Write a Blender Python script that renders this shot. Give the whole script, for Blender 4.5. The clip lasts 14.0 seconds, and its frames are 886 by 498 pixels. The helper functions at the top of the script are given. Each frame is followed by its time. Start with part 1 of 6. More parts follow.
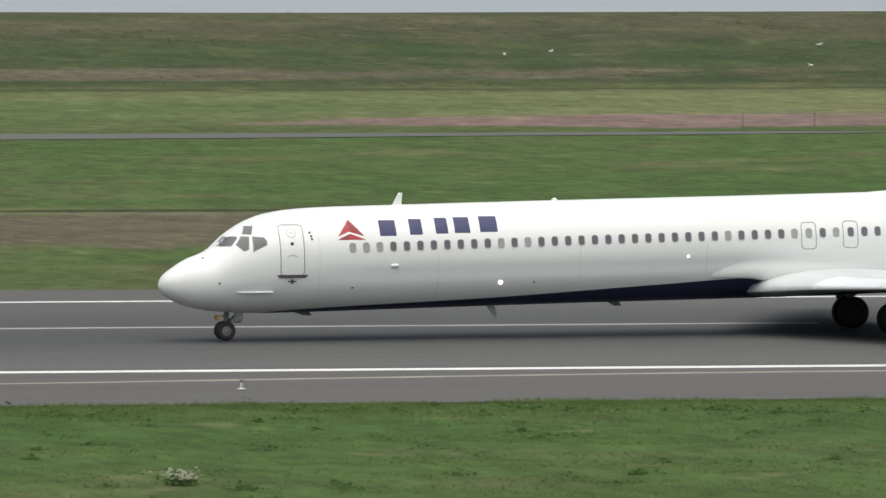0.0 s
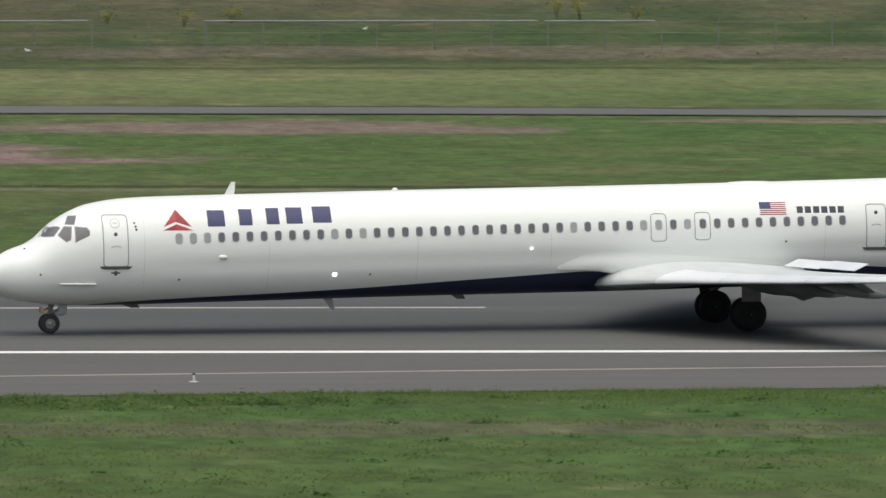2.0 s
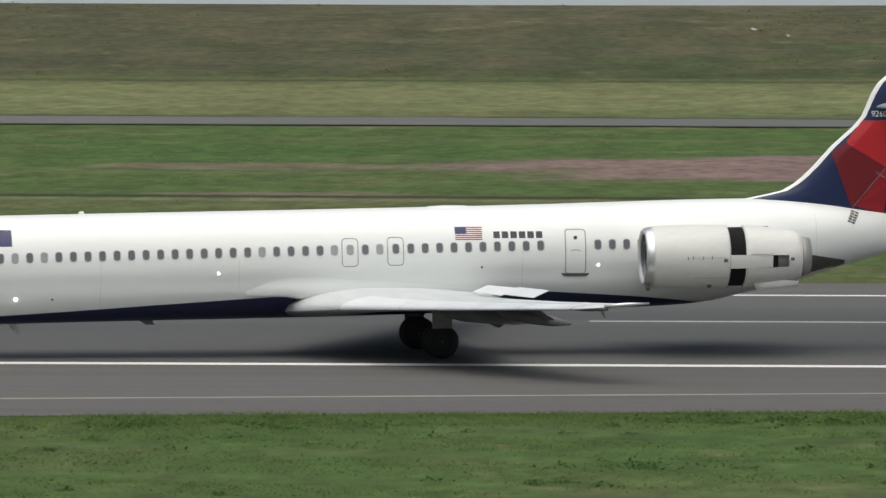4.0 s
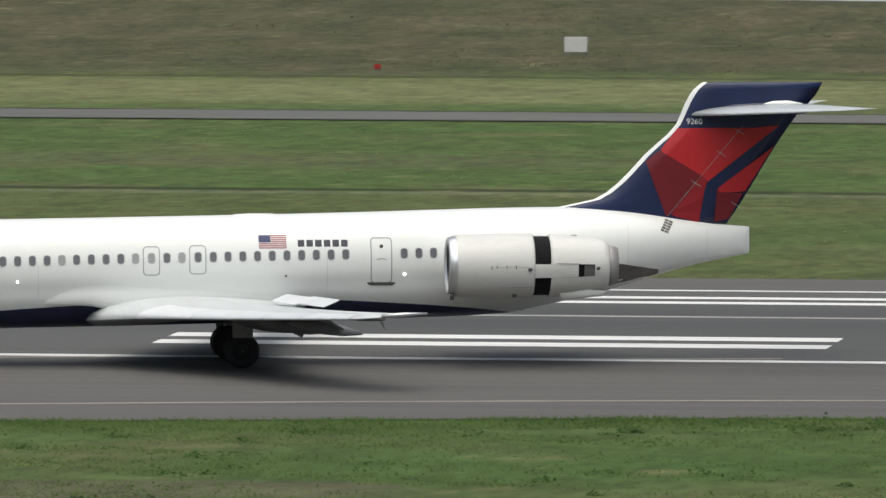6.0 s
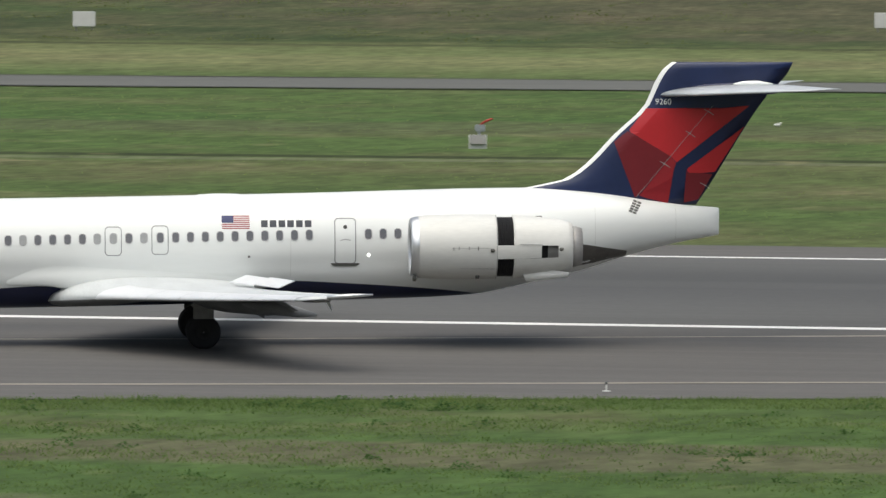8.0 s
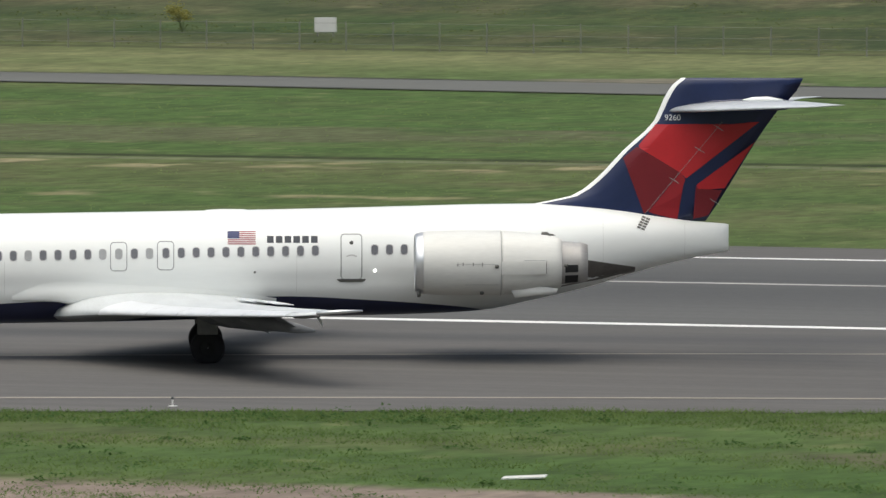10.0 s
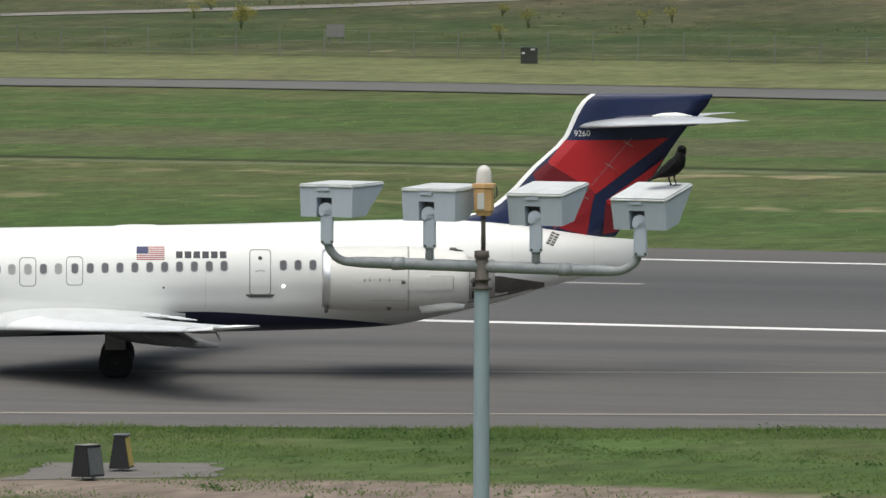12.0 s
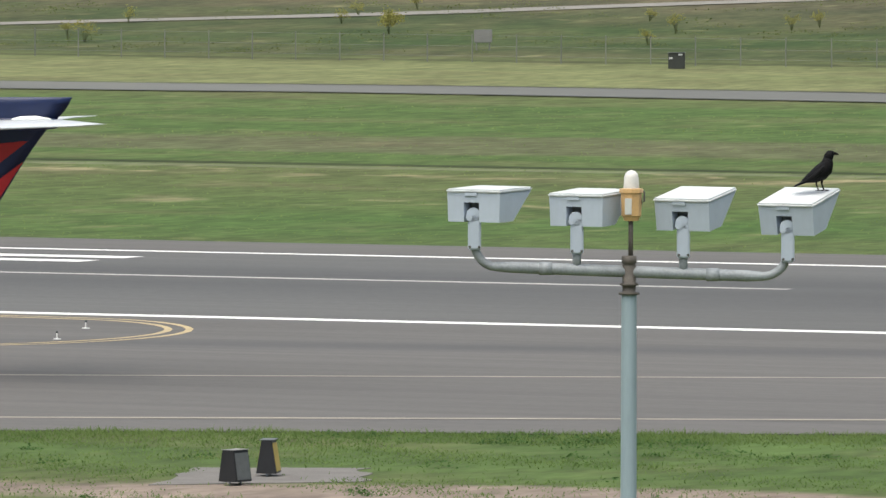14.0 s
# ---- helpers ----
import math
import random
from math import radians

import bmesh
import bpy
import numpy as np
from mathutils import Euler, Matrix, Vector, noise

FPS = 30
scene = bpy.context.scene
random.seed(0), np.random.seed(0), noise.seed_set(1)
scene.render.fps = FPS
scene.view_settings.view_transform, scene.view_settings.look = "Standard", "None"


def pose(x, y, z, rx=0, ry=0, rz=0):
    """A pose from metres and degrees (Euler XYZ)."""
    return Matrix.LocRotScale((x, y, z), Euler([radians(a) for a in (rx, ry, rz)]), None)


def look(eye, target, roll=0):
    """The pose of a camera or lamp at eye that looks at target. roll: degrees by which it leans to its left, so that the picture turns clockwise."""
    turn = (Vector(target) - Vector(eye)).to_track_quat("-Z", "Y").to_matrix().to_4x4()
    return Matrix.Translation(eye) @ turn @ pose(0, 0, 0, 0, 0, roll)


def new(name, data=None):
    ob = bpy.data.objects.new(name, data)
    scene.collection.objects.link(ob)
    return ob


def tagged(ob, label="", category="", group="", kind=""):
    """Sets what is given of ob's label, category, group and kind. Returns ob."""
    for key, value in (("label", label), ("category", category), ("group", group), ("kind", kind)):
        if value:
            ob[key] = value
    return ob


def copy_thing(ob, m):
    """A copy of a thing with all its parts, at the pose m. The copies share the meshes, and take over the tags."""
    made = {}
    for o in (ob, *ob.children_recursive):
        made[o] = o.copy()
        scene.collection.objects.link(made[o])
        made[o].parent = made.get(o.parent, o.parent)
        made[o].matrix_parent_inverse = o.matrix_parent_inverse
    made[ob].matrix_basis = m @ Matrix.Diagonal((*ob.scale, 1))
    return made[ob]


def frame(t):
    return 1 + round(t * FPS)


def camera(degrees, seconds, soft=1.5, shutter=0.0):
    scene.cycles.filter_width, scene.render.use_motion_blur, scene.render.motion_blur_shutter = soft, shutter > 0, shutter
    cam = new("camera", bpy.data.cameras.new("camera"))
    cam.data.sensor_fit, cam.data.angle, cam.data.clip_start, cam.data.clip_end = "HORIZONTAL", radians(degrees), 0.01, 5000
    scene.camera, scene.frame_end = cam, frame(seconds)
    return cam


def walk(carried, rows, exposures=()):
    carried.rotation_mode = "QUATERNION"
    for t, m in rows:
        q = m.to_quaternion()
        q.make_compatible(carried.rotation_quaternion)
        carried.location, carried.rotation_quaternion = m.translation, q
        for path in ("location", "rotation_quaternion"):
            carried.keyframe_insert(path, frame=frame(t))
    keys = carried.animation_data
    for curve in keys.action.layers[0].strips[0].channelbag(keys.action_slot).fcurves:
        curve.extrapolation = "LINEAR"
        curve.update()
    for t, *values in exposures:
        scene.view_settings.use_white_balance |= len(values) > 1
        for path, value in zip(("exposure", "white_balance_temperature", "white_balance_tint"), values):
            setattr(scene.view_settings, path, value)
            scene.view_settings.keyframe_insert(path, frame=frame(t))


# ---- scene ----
cam = camera(4.2206, 14.0, soft=1.45, shutter=0.10)
EYE = (0.0, 0.0, 22.11)
# seconds, pan (degrees east of the runway's normal), tilt
PAN = [
    (0, 9.806, -2.628), (0.5, 7.913, -2.670), (1, 6.194, -2.725), (1.5, 4.667, -2.752),
    (2, 3.172, -2.753), (2.5, 1.726, -2.740), (3, 0.315, -2.722), (3.5, -1.015, -2.710),
    (4, -2.347, -2.693), (4.5, -3.681, -2.683), (5, -5.018, -2.678), (5.5, -6.355, -2.682),
    (6, -7.690, -2.696), (6.5, -9.022, -2.724), (7, -10.349, -2.765), (7.5, -11.674, -2.798),
    (8, -13.058, -2.813), (8.5, -14.376, -2.814), (9, -15.630, -2.800), (9.5, -16.819, -2.776),
    (10, -17.942, -2.750), (10.5, -18.998, -2.727), (11, -19.987, -2.705), (11.5, -20.947, -2.689),
    (12, -21.747, -2.674), (12.5, -22.236, -2.664), (13, -22.424, -2.658), (13.5, -22.444, -2.655),
    (14, -22.450, -2.651),
]


def aim(pan, tilt, roll=0.102):
    return pose(*EYE) @ pose(0, 0, 0, 0, 0, -pan) @ pose(0, 0, 0, 90 + tilt) @ pose(0, 0, 0, 0, 0, roll)


walk(cam, [(t, aim(p, e)) for t, p, e in PAN],
     exposures=[(t, e, 6500, 6) for t, e in ((0, 0.05), (1.5, 0.0), (3.0, -0.13), (4.0, -0.14), (6.5, 0.0), (8.0, 0.08), (11.5, 0.08), (12.5, 0.17), (13.2, 0.38), (14.0, 0.60))])

# ---- light: bright overcast, sun behind thin cloud, high up ----
SUN_ELEV, SUN_AZ = 74.0, 190.0
world = bpy.data.worlds.new("overcast_sky")
scene.world = world
world.use_nodes = True
wn = world.node_tree.nodes
sky = wn.new("ShaderNodeTexSky")
sky.sky_type = "NISHITA"
sky.sun_disc = False
sky.sun_elevation, sky.sun_rotation = radians(SUN_ELEV), radians(SUN_AZ)
sky.air_density, sky.dust_density, sky.ozone_density = 1.0, 6.0, 0.6
world.node_tree.links.new(sky.outputs[0], wn["Background"].inputs[0])
wn["Background"].inputs[1].default_value = 0.10
sun = new("sun", bpy.data.lights.new("sun", "SUN"))
sun.data.energy, sun.data.angle, sun.data.color = 2.6, radians(105), (1.0, 0.97, 0.92)
az, el = radians(SUN_AZ), radians(SUN_ELEV)
sun.matrix_world = look((math.sin(az) * math.cos(el) * 50, math.cos(az) * math.cos(el) * 50, math.sin(el) * 50), (0, 0, 0))


# ---- materials ----
def nodes_of(name):
    m = bpy.data.materials.new(name)
    m.use_nodes = True
    return m, m.node_tree.nodes, m.node_tree.links, m.node_tree.nodes["Principled BSDF"]


def noise_node(n, l, scale, detail=4, stretch=None, kind="Object"):
    co = n.new("ShaderNodeTexCoord")
    t = n.new("ShaderNodeTexNoise")
    t.inputs["Scale"].default_value, t.inputs["Detail"].default_value = scale, detail
    if stretch:
        mp = n.new("ShaderNodeMapping")
        mp.inputs["Scale"].default_value = stretch
        l.new(co.outputs[kind], mp.inputs[0])
        l.new(mp.outputs[0], t.inputs[0])
    else:
        l.new(co.outputs[kind], t.inputs[0])
    return t.outputs[0]


def ramp(n, l, value, stops):
    r = n.new("ShaderNodeValToRGB")
    while len(r.color_ramp.elements) < len(stops):
        r.color_ramp.elements.new(0.5)
    for e, (p, c) in zip(r.color_ramp.elements, stops):
        e.position, e.color = p, (*c, 1) if len(c) == 3 else c
    l.new(value, r.inputs[0])
    return r.outputs[0]


def grey(v):
    return (v, v, v)


def mix(n, l, factor, a, b, mode="MIX"):
    m = n.new("ShaderNodeMix")
    m.data_type, m.blend_type = "RGBA", mode
    if isinstance(factor, float):
        m.inputs[0].default_value = factor
    else:
        l.new(factor, m.inputs[0])
    for i, c in ((6, a), (7, b)):
        if isinstance(c, tuple):
            m.inputs[i].default_value = (*c, 1)
        else:
            l.new(c, m.inputs[i])
    return m.outputs[2]


def calc(n, l, op, a, b=None, c=None):
    m = n.new("ShaderNodeMath")
    m.operation = op
    for i, x in enumerate((a, b, c)):
        if x is None:
            continue
        if isinstance(x, (int, float)):
            m.inputs[i].default_value = x
        else:
            l.new(x, m.inputs[i])
    return m.outputs[0]


def plain(name, color, rough=0.5, metal=0.0, vary=0.12, scale=3.0, stretch=None, bump=0.0, glow=0.0, coat=0.0):
    """A painted or solid surface: base colour with stains at two scales and a fine relief."""
    m, n, l, b = nodes_of(name)
    big = noise_node(n, l, scale, 4, stretch)
    small = noise_node(n, l, scale * 9, 3, stretch)
    both = calc(n, l, "ADD", calc(n, l, "MULTIPLY", big, 0.65), calc(n, l, "MULTIPLY", small, 0.35))
    shade = ramp(n, l, both, [(0.25, grey(1 - vary)), (0.7, grey(1.0))])
    l.new(mix(n, l, 1.0, tuple(color), shade, "MULTIPLY"), b.inputs["Base Color"])
    b.inputs["Roughness"].default_value, b.inputs["Metallic"].default_value = rough, metal
    b.inputs["Coat Weight"].default_value = coat
    if bump:
        bp = n.new("ShaderNodeBump")
        bp.inputs["Strength"].default_value, bp.inputs["Distance"].default_value = bump, 0.02
        l.new(small, bp.inputs["Height"])
        l.new(bp.outputs[0], b.inputs["Normal"])
    if glow:
        b.inputs["Emission Color"].default_value, b.inputs["Emission Strength"].default_value = (1, 0.97, 0.9, 1), glow
    return m


WHITE = plain("white_aircraft_paint", (0.82, 0.84, 0.825), 0.32, vary=0.08, scale=0.5, stretch=(0.3, 1, 1.6), coat=0.2)
COWLWHITE = plain("cowl_paint", (0.72, 0.72, 0.69), 0.4, vary=0.22, scale=1.2, stretch=(0.35, 1, 1.5))
NAVY = plain("navy_paint", (0.016, 0.021, 0.066), 0.35, vary=0.3, scale=1.0)
FINNAVY = plain("tail_navy_paint", (0.013, 0.024, 0.082), 0.35, vary=0.25, scale=1.0)
RED = plain("bright_red_paint", (0.50, 0.022, 0.030), 0.35, vary=0.15, scale=1.0)
REDMID = plain("mid_red_paint", (0.30, 0.015, 0.024), 0.35, vary=0.15, scale=1.0)
REDDARK = plain("dark_red_paint", (0.17, 0.012, 0.020), 0.35, vary=0.15, scale=1.0)
LOGORED = plain("emblem_red", (0.42, 0.03, 0.045), 0.4, vary=0.1)
LETTER = plain("letter_navy", (0.022, 0.028, 0.115), 0.4, vary=0.15)
DARKLETTER = plain("letter_dark_grey", (0.03, 0.035, 0.05), 0.4, vary=0.2)
ALU = plain("bare_aluminium", (0.74, 0.75, 0.76), 0.3, 0.75, vary=0.15, scale=1.4, stretch=(1, 0.4, 1))
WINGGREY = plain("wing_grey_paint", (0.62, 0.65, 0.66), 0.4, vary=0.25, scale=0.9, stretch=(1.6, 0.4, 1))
# grey darkened for the shade under the wing; also on belly antennas
SHADEGREY = plain("shade_darkened_grey", (0.20, 0.21, 0.22), 0.5, vary=0.35, scale=1.5)
# main wheel hubs: near-black, the shade under the wing put into the colour
HUBSHADE = plain("shaded_hub", (0.028, 0.028, 0.030), 0.6, vary=0.4, scale=9)
SLATMETAL = plain("polished_slat", (0.80, 0.82, 0.84), 0.34, 0.2, vary=0.12, scale=1.0, stretch=(1, 0.5, 1))
ORANGE = plain("orange_lens", (0.45, 0.12, 0.05), 0.4, vary=0.2, scale=20)
NOZZLE = plain("burnt_nozzle_metal", (0.20, 0.19, 0.18), 0.42, 0.6, vary=0.45, scale=2.5)
BRUSHED = plain("brushed_nozzle_metal", (0.42, 0.41, 0.40), 0.5, 0.3, vary=0.35, scale=2.0, stretch=(0.4, 1, 1))
DARK = plain("dark_cavity", (0.012, 0.012, 0.014), 0.7, vary=0.4, scale=6.0)
SEAM = plain("panel_seam", (0.30, 0.31, 0.31), 0.6, vary=0.2)
JOINT = plain("faint_skin_joint", (0.62, 0.63, 0.61), 0.5, vary=0.15)
SILL = plain("door_sill_dirt", (0.11, 0.11, 0.10), 0.6, vary=0.4, scale=5)
PANE = plain("cabin_pane", (0.15, 0.152, 0.168), 0.2, vary=0.25, scale=8)
PANELIGHT = plain("cabin_pane_blind_down", (0.36, 0.37, 0.37), 0.25, vary=0.15, scale=8)
PANERIM = plain("window_rim", (0.46, 0.46, 0.46), 0.4, vary=0.1)
COCKPIT = plain("cockpit_glass", (0.15, 0.148, 0.158), 0.08, vary=0.3, scale=2)
RUBBER = plain("tyre_rubber", (0.028, 0.028, 0.032), 0.75, vary=0.3, scale=5, bump=0.3)
HUB = plain("wheel_hub", (0.24, 0.24, 0.235), 0.5, 0.2, vary=0.4, scale=9)
STRUT = plain("gear_strut_grey", (0.32, 0.33, 0.33), 0.45, vary=0.35, scale=6)
LITLAMP = plain("lit_lamp", (0.9, 0.9, 0.88), 0.3, vary=0.02, glow=3.0)
FLAGRED = plain("flag_red", (0.33, 0.03, 0.05), 0.5, vary=0.1)
FLAGBLUE = plain("flag_blue", (0.03, 0.04, 0.13), 0.5, vary=0.1)
LINEWHITE = plain("runway_white_paint", (0.80, 0.80, 0.78), 0.6, vary=0.30, scale=0.8, stretch=(0.25, 2, 1))
LINEWORN = plain("worn_white_paint", (0.42, 0.41, 0.39), 0.7, vary=0.45, scale=0.6, stretch=(0.3, 2, 1))
LINEYELLOW = plain("yellow_line_paint", (0.44, 0.35, 0.19), 0.65, vary=0.35, scale=0.7)
LINEPALE = plain("faded_yellow_line_paint", (0.33, 0.30, 0.25), 0.7, vary=0.4, scale=0.4)
GALV = plain("galvanised_steel", (0.33, 0.36, 0.38), 0.55, 0.1, vary=0.5, scale=6.0, bump=0.15)
RUSTY = plain("weathered_brown_steel", (0.13, 0.115, 0.10), 0.7, 0.1, vary=0.5, scale=14.0, bump=0.3)
POLEPAINT = plain("blue_grey_pole_paint", (0.30, 0.38, 0.42), 0.5, vary=0.2, scale=3.0, stretch=(2, 2, 0.3))
TAILGREY = plain("tailplane_grey_paint", (0.52, 0.55, 0.58), 0.4, vary=0.2, scale=0.8)
HOUSING = plain("floodlight_housing_paint", (0.45, 0.51, 0.59), 0.5, vary=0.14, scale=4.0, stretch=(1, 1, 0.5))
LID = plain("floodlight_lid_paint", (0.62, 0.65, 0.66), 0.5, vary=0.28, scale=7.0)
AMBER = plain("amber_housing", (0.66, 0.42, 0.19), 0.45, vary=0.25, scale=10)
DOMEGLASS = plain("white_dome_glass", (0.72, 0.70, 0.66), 0.2, vary=0.25, scale=14)
FEATHER = plain("black_feather", (0.005, 0.005, 0.006), 0.65, vary=0.4, scale=40, bump=0.4)
FEATHER.node_tree.nodes["Principled BSDF"].inputs["Specular IOR Level"].default_value = 0.15
CONCRETE = plain("old_concrete", (0.155, 0.145, 0.135), 0.85, vary=0.4, scale=0.9, bump=0.4)
SIGNBLACK = plain("sign_box_black", (0.018, 0.019, 0.022), 0.45, vary=0.4, scale=5)
SIGNGREY = plain("sign_face_grey", (0.12, 0.13, 0.13), 0.4, vary=0.35, scale=5)
SIGNYELLOW = plain("sign_face_yellow", (0.50, 0.38, 0.10), 0.45, vary=0.25, scale=5)
BOARDWHITE = plain("board_white", (0.62, 0.63, 0.61), 0.5, vary=0.15, scale=2)
BOARDGREY = plain("board_grey", (0.22, 0.22, 0.21), 0.6, vary=0.2, scale=2)
BOXDARK = plain("cabinet_dark_green", (0.04, 0.045, 0.04), 0.5, vary=0.3, scale=2)
REDPAINT = plain("red_marker_paint", (0.40, 0.03, 0.02), 0.5, vary=0.2)
GULLWHITE = plain("gull_white", (0.80, 0.80, 0.78), 0.7, vary=0.1)
POSTGREY = plain("fence_post_grey", (0.20, 0.20, 0.19), 0.7, vary=0.3)


def foliage(name, dark, light, scale=0.5):
    """Leaves that let part of the light through."""
    m, n, l, b = nodes_of(name)
    geo = n.new("ShaderNodeNewGeometry")
    big = noise_node(n, l, scale, 3)
    clump = noise_node(n, l, scale * 6, 4, (0.8, 0.5, 1))
    both = calc(n, l, "ADD", calc(n, l, "MULTIPLY", big, 0.42), calc(n, l, "MULTIPLY", clump, 0.46))
    v = calc(n, l, "ADD", calc(n, l, "MULTIPLY", geo.outputs["Random Per Island"], 0.12), both)
    # thin leaves in a dense sward take the light of the sward's surface
    up = n.new("ShaderNodeCombineXYZ")
    up.inputs[2].default_value = 1.0
    soft = n.new("ShaderNodeVectorMath")
    soft.operation = "MULTIPLY_ADD"
    soft.inputs[1].default_value = (0.35, 0.35, 0.35)
    l.new(geo.outputs["Normal"], soft.inputs[0])
    l.new(up.outputs[0], soft.inputs[2])
    unit = n.new("ShaderNodeVectorMath")
    unit.operation = "NORMALIZE"
    l.new(soft.outputs[0], unit.inputs[0])
    col = ramp(n, l, v, [(0.25, dark), (0.7, light)])
    l.new(col, b.inputs["Base Color"])
    b.inputs["Roughness"].default_value = 0.85
    b.inputs["Specular IOR Level"].default_value = 0.2
    tr = n.new("ShaderNodeBsdfTranslucent")
    l.new(col, tr.inputs[0])
    l.new(unit.outputs[0], b.inputs["Normal"])
    mx = n.new("ShaderNodeMixShader")
    mx.inputs[0].default_value = 0.5
    l.new(b.outputs[0], mx.inputs[1])
    l.new(tr.outputs[0], mx.inputs[2])
    l.new(mx.outputs[0], n["Material Output"].inputs[0])
    return m


GRASSBLADE = foliage("near_grass_blades", (0.058, 0.114, 0.028), (0.140, 0.195, 0.062), 0.12)
FIELDBLADE = foliage("field_grass_blades", (0.090, 0.150, 0.045), (0.195, 0.230, 0.088), 0.06)
WEED = foliage("dark_weed_leaves", (0.040, 0.092, 0.024), (0.078, 0.140, 0.040), 0.3)
BROOM = foliage("yellow_broom_leaves", (0.15, 0.17, 0.05), (0.40, 0.37, 0.10), 0.8)
SHRUB = foliage("olive_shrub_leaves", (0.068, 0.100, 0.034), (0.140, 0.155, 0.062), 0.05)
PLUME = foliage("pale_seed_heads", (0.50, 0.48, 0.38), (0.75, 0.72, 0.60), 0.8)


# ---- building helpers ----
def part(name, bm, material, parent=None, label="", smooth=False, m=None):
    """Links a bmesh as one mesh object, under a thing or a part if one is given."""
    me = bpy.data.meshes.new(name)
    bmesh.ops.recalc_face_normals(bm, faces=bm.faces)
    bm.to_mesh(me)
    bm.free()
    for mt in material if isinstance(material, (list, tuple)) else [material]:
        me.materials.append(mt)
    if smooth:
        for p in me.polygons:
            p.use_smooth = True
    ob = new(name, me)
    if parent:
        ob.parent = parent
    if m is not None:
        ob.matrix_basis = m
    if label:
        ob["label"] = label
    return ob


def part_copy(ob, m, name=None, parent=None):
    """Another part on the same mesh, at the pose m."""
    o = new(name or ob.name.split(".")[0], ob.data)
    o.parent = parent or ob.parent
    o.matrix_basis = m
    return o


def box(bm, lo, hi, bevel=0.0, mat=0, m=None):
    r = bmesh.ops.create_cube(bm, size=1)
    vs = r["verts"]
    for v in vs:
        v.co = Vector([lo[i] + (v.co[i] + 0.5) * (hi[i] - lo[i]) for i in range(3)])
    fs = {f for v in vs for f in v.link_faces}
    for f in fs:
        f.material_index = mat
    if bevel:
        g = bmesh.ops.bevel(bm, geom=list({e for v in vs for e in v.link_edges}), offset=bevel, segments=2, affect="EDGES", material=-1)
        vs = list({v for f in g["faces"] for v in f.verts} | {v for v in vs if v.is_valid})
    if m is not None:
        bmesh.ops.transform(bm, matrix=m, verts=vs)
    return vs


def loft(bm, rings, closed=True, cap=True, mat=0):
    """Skin a list of vertex rings."""
    vr = [[bm.verts.new(p) for p in r] for r in rings]
    n = len(vr[0])
    for a, b in zip(vr, vr[1:]):
        for i in range(n if closed else n - 1):
            j = (i + 1) % n
            f = bm.faces.new((a[i], a[j], b[j], b[i]))
            f.material_index = mat(i) if callable(mat) else mat
    if cap and closed:
        for r in (vr[0], vr[-1]):
            try:
                bm.faces.new(r)
            except ValueError:
                pass
    return vr


def turned(bm, profile, axis="x", seg=32, centre=(0, 0, 0), closed_ends=False, mat=0):
    """A body of revolution about an axis: profile rows are (distance along it, radius)."""
    rings = []
    for d, r in profile:
        ring = []
        for k in range(seg):
            a = 2 * math.pi * k / seg
            u, w = r * math.cos(a), r * math.sin(a)
            p = {"x": (d, u, w), "y": (u, d, w), "z": (u, w, d)}[axis]
            ring.append(Vector(p) + Vector(centre))
        rings.append(ring)
    return loft(bm, rings, True, closed_ends, mat)


def tube(bm, path, radius, seg=10, mat=0):
    """A round bar along a path of points."""
    pts = [Vector(p) for p in path]
    rings = []
    for i, p in enumerate(pts):
        d = (pts[min(i + 1, len(pts) - 1)] - pts[max(i - 1, 0)]).normalized()
        u = d.cross(Vector((0, 0, 1)) if abs(d.z) < 0.9 else Vector((1, 0, 0))).normalized()
        w = d.cross(u)
        r = radius[i] if isinstance(radius, (list, tuple)) else radius
        rings.append([p + r * (math.cos(2 * math.pi * k / seg) * u + math.sin(2 * math.pi * k / seg) * w) for k in range(seg)])
    return loft(bm, rings, True, True, mat)


def curve_at(x, xs, ys):
    """Smooth interpolation through a falling or rising table."""
    if xs[0] > xs[-1]:
        xs, ys = xs[::-1], ys[::-1]
    if x <= xs[0]:
        return ys[0]
    if x >= xs[-1]:
        return ys[-1]
    i = max(k for k in range(len(xs) - 1) if xs[k] <= x)
    h = xs[i + 1] - xs[i]
    u = (x - xs[i]) / h

    def slope(k):
        if k == 0 or k == len(xs) - 1:
            j = min(k, len(xs) - 2)
            return (ys[j + 1] - ys[j]) / (xs[j + 1] - xs[j])
        a, b = (ys[k] - ys[k - 1]) / (xs[k] - xs[k - 1]), (ys[k + 1] - ys[k]) / (xs[k + 1] - xs[k])
        return 0 if a * b <= 0 else 2 * a * b / (a + b)

    return ((2 * u**3 - 3 * u**2 + 1) * ys[i] + (u**3 - 2 * u**2 + u) * h * slope(i)
            + (-2 * u**3 + 3 * u**2) * ys[i + 1] + (u**3 - u**2) * h * slope(i + 1))


# ---- ground ----
YC, HALF, CROWN = 416.8, 22.85, 0.01065


def field_z(y):
    """Height of the pavement: crowned along the runway's middle, level past the shoulders."""
    return -CROWN * min(abs(y - YC), 28)


def land_z(y):
    """The field, the low river embankment behind it, and its far side."""
    return float(np.interp(y, [-600, 200, 380, 450, 690, 735, 772, 784, 830, 4600], [-0.5, -0.42, -0.34, -0.36, -0.4, 0.5, 1.62, 1.6, -5, -6]))


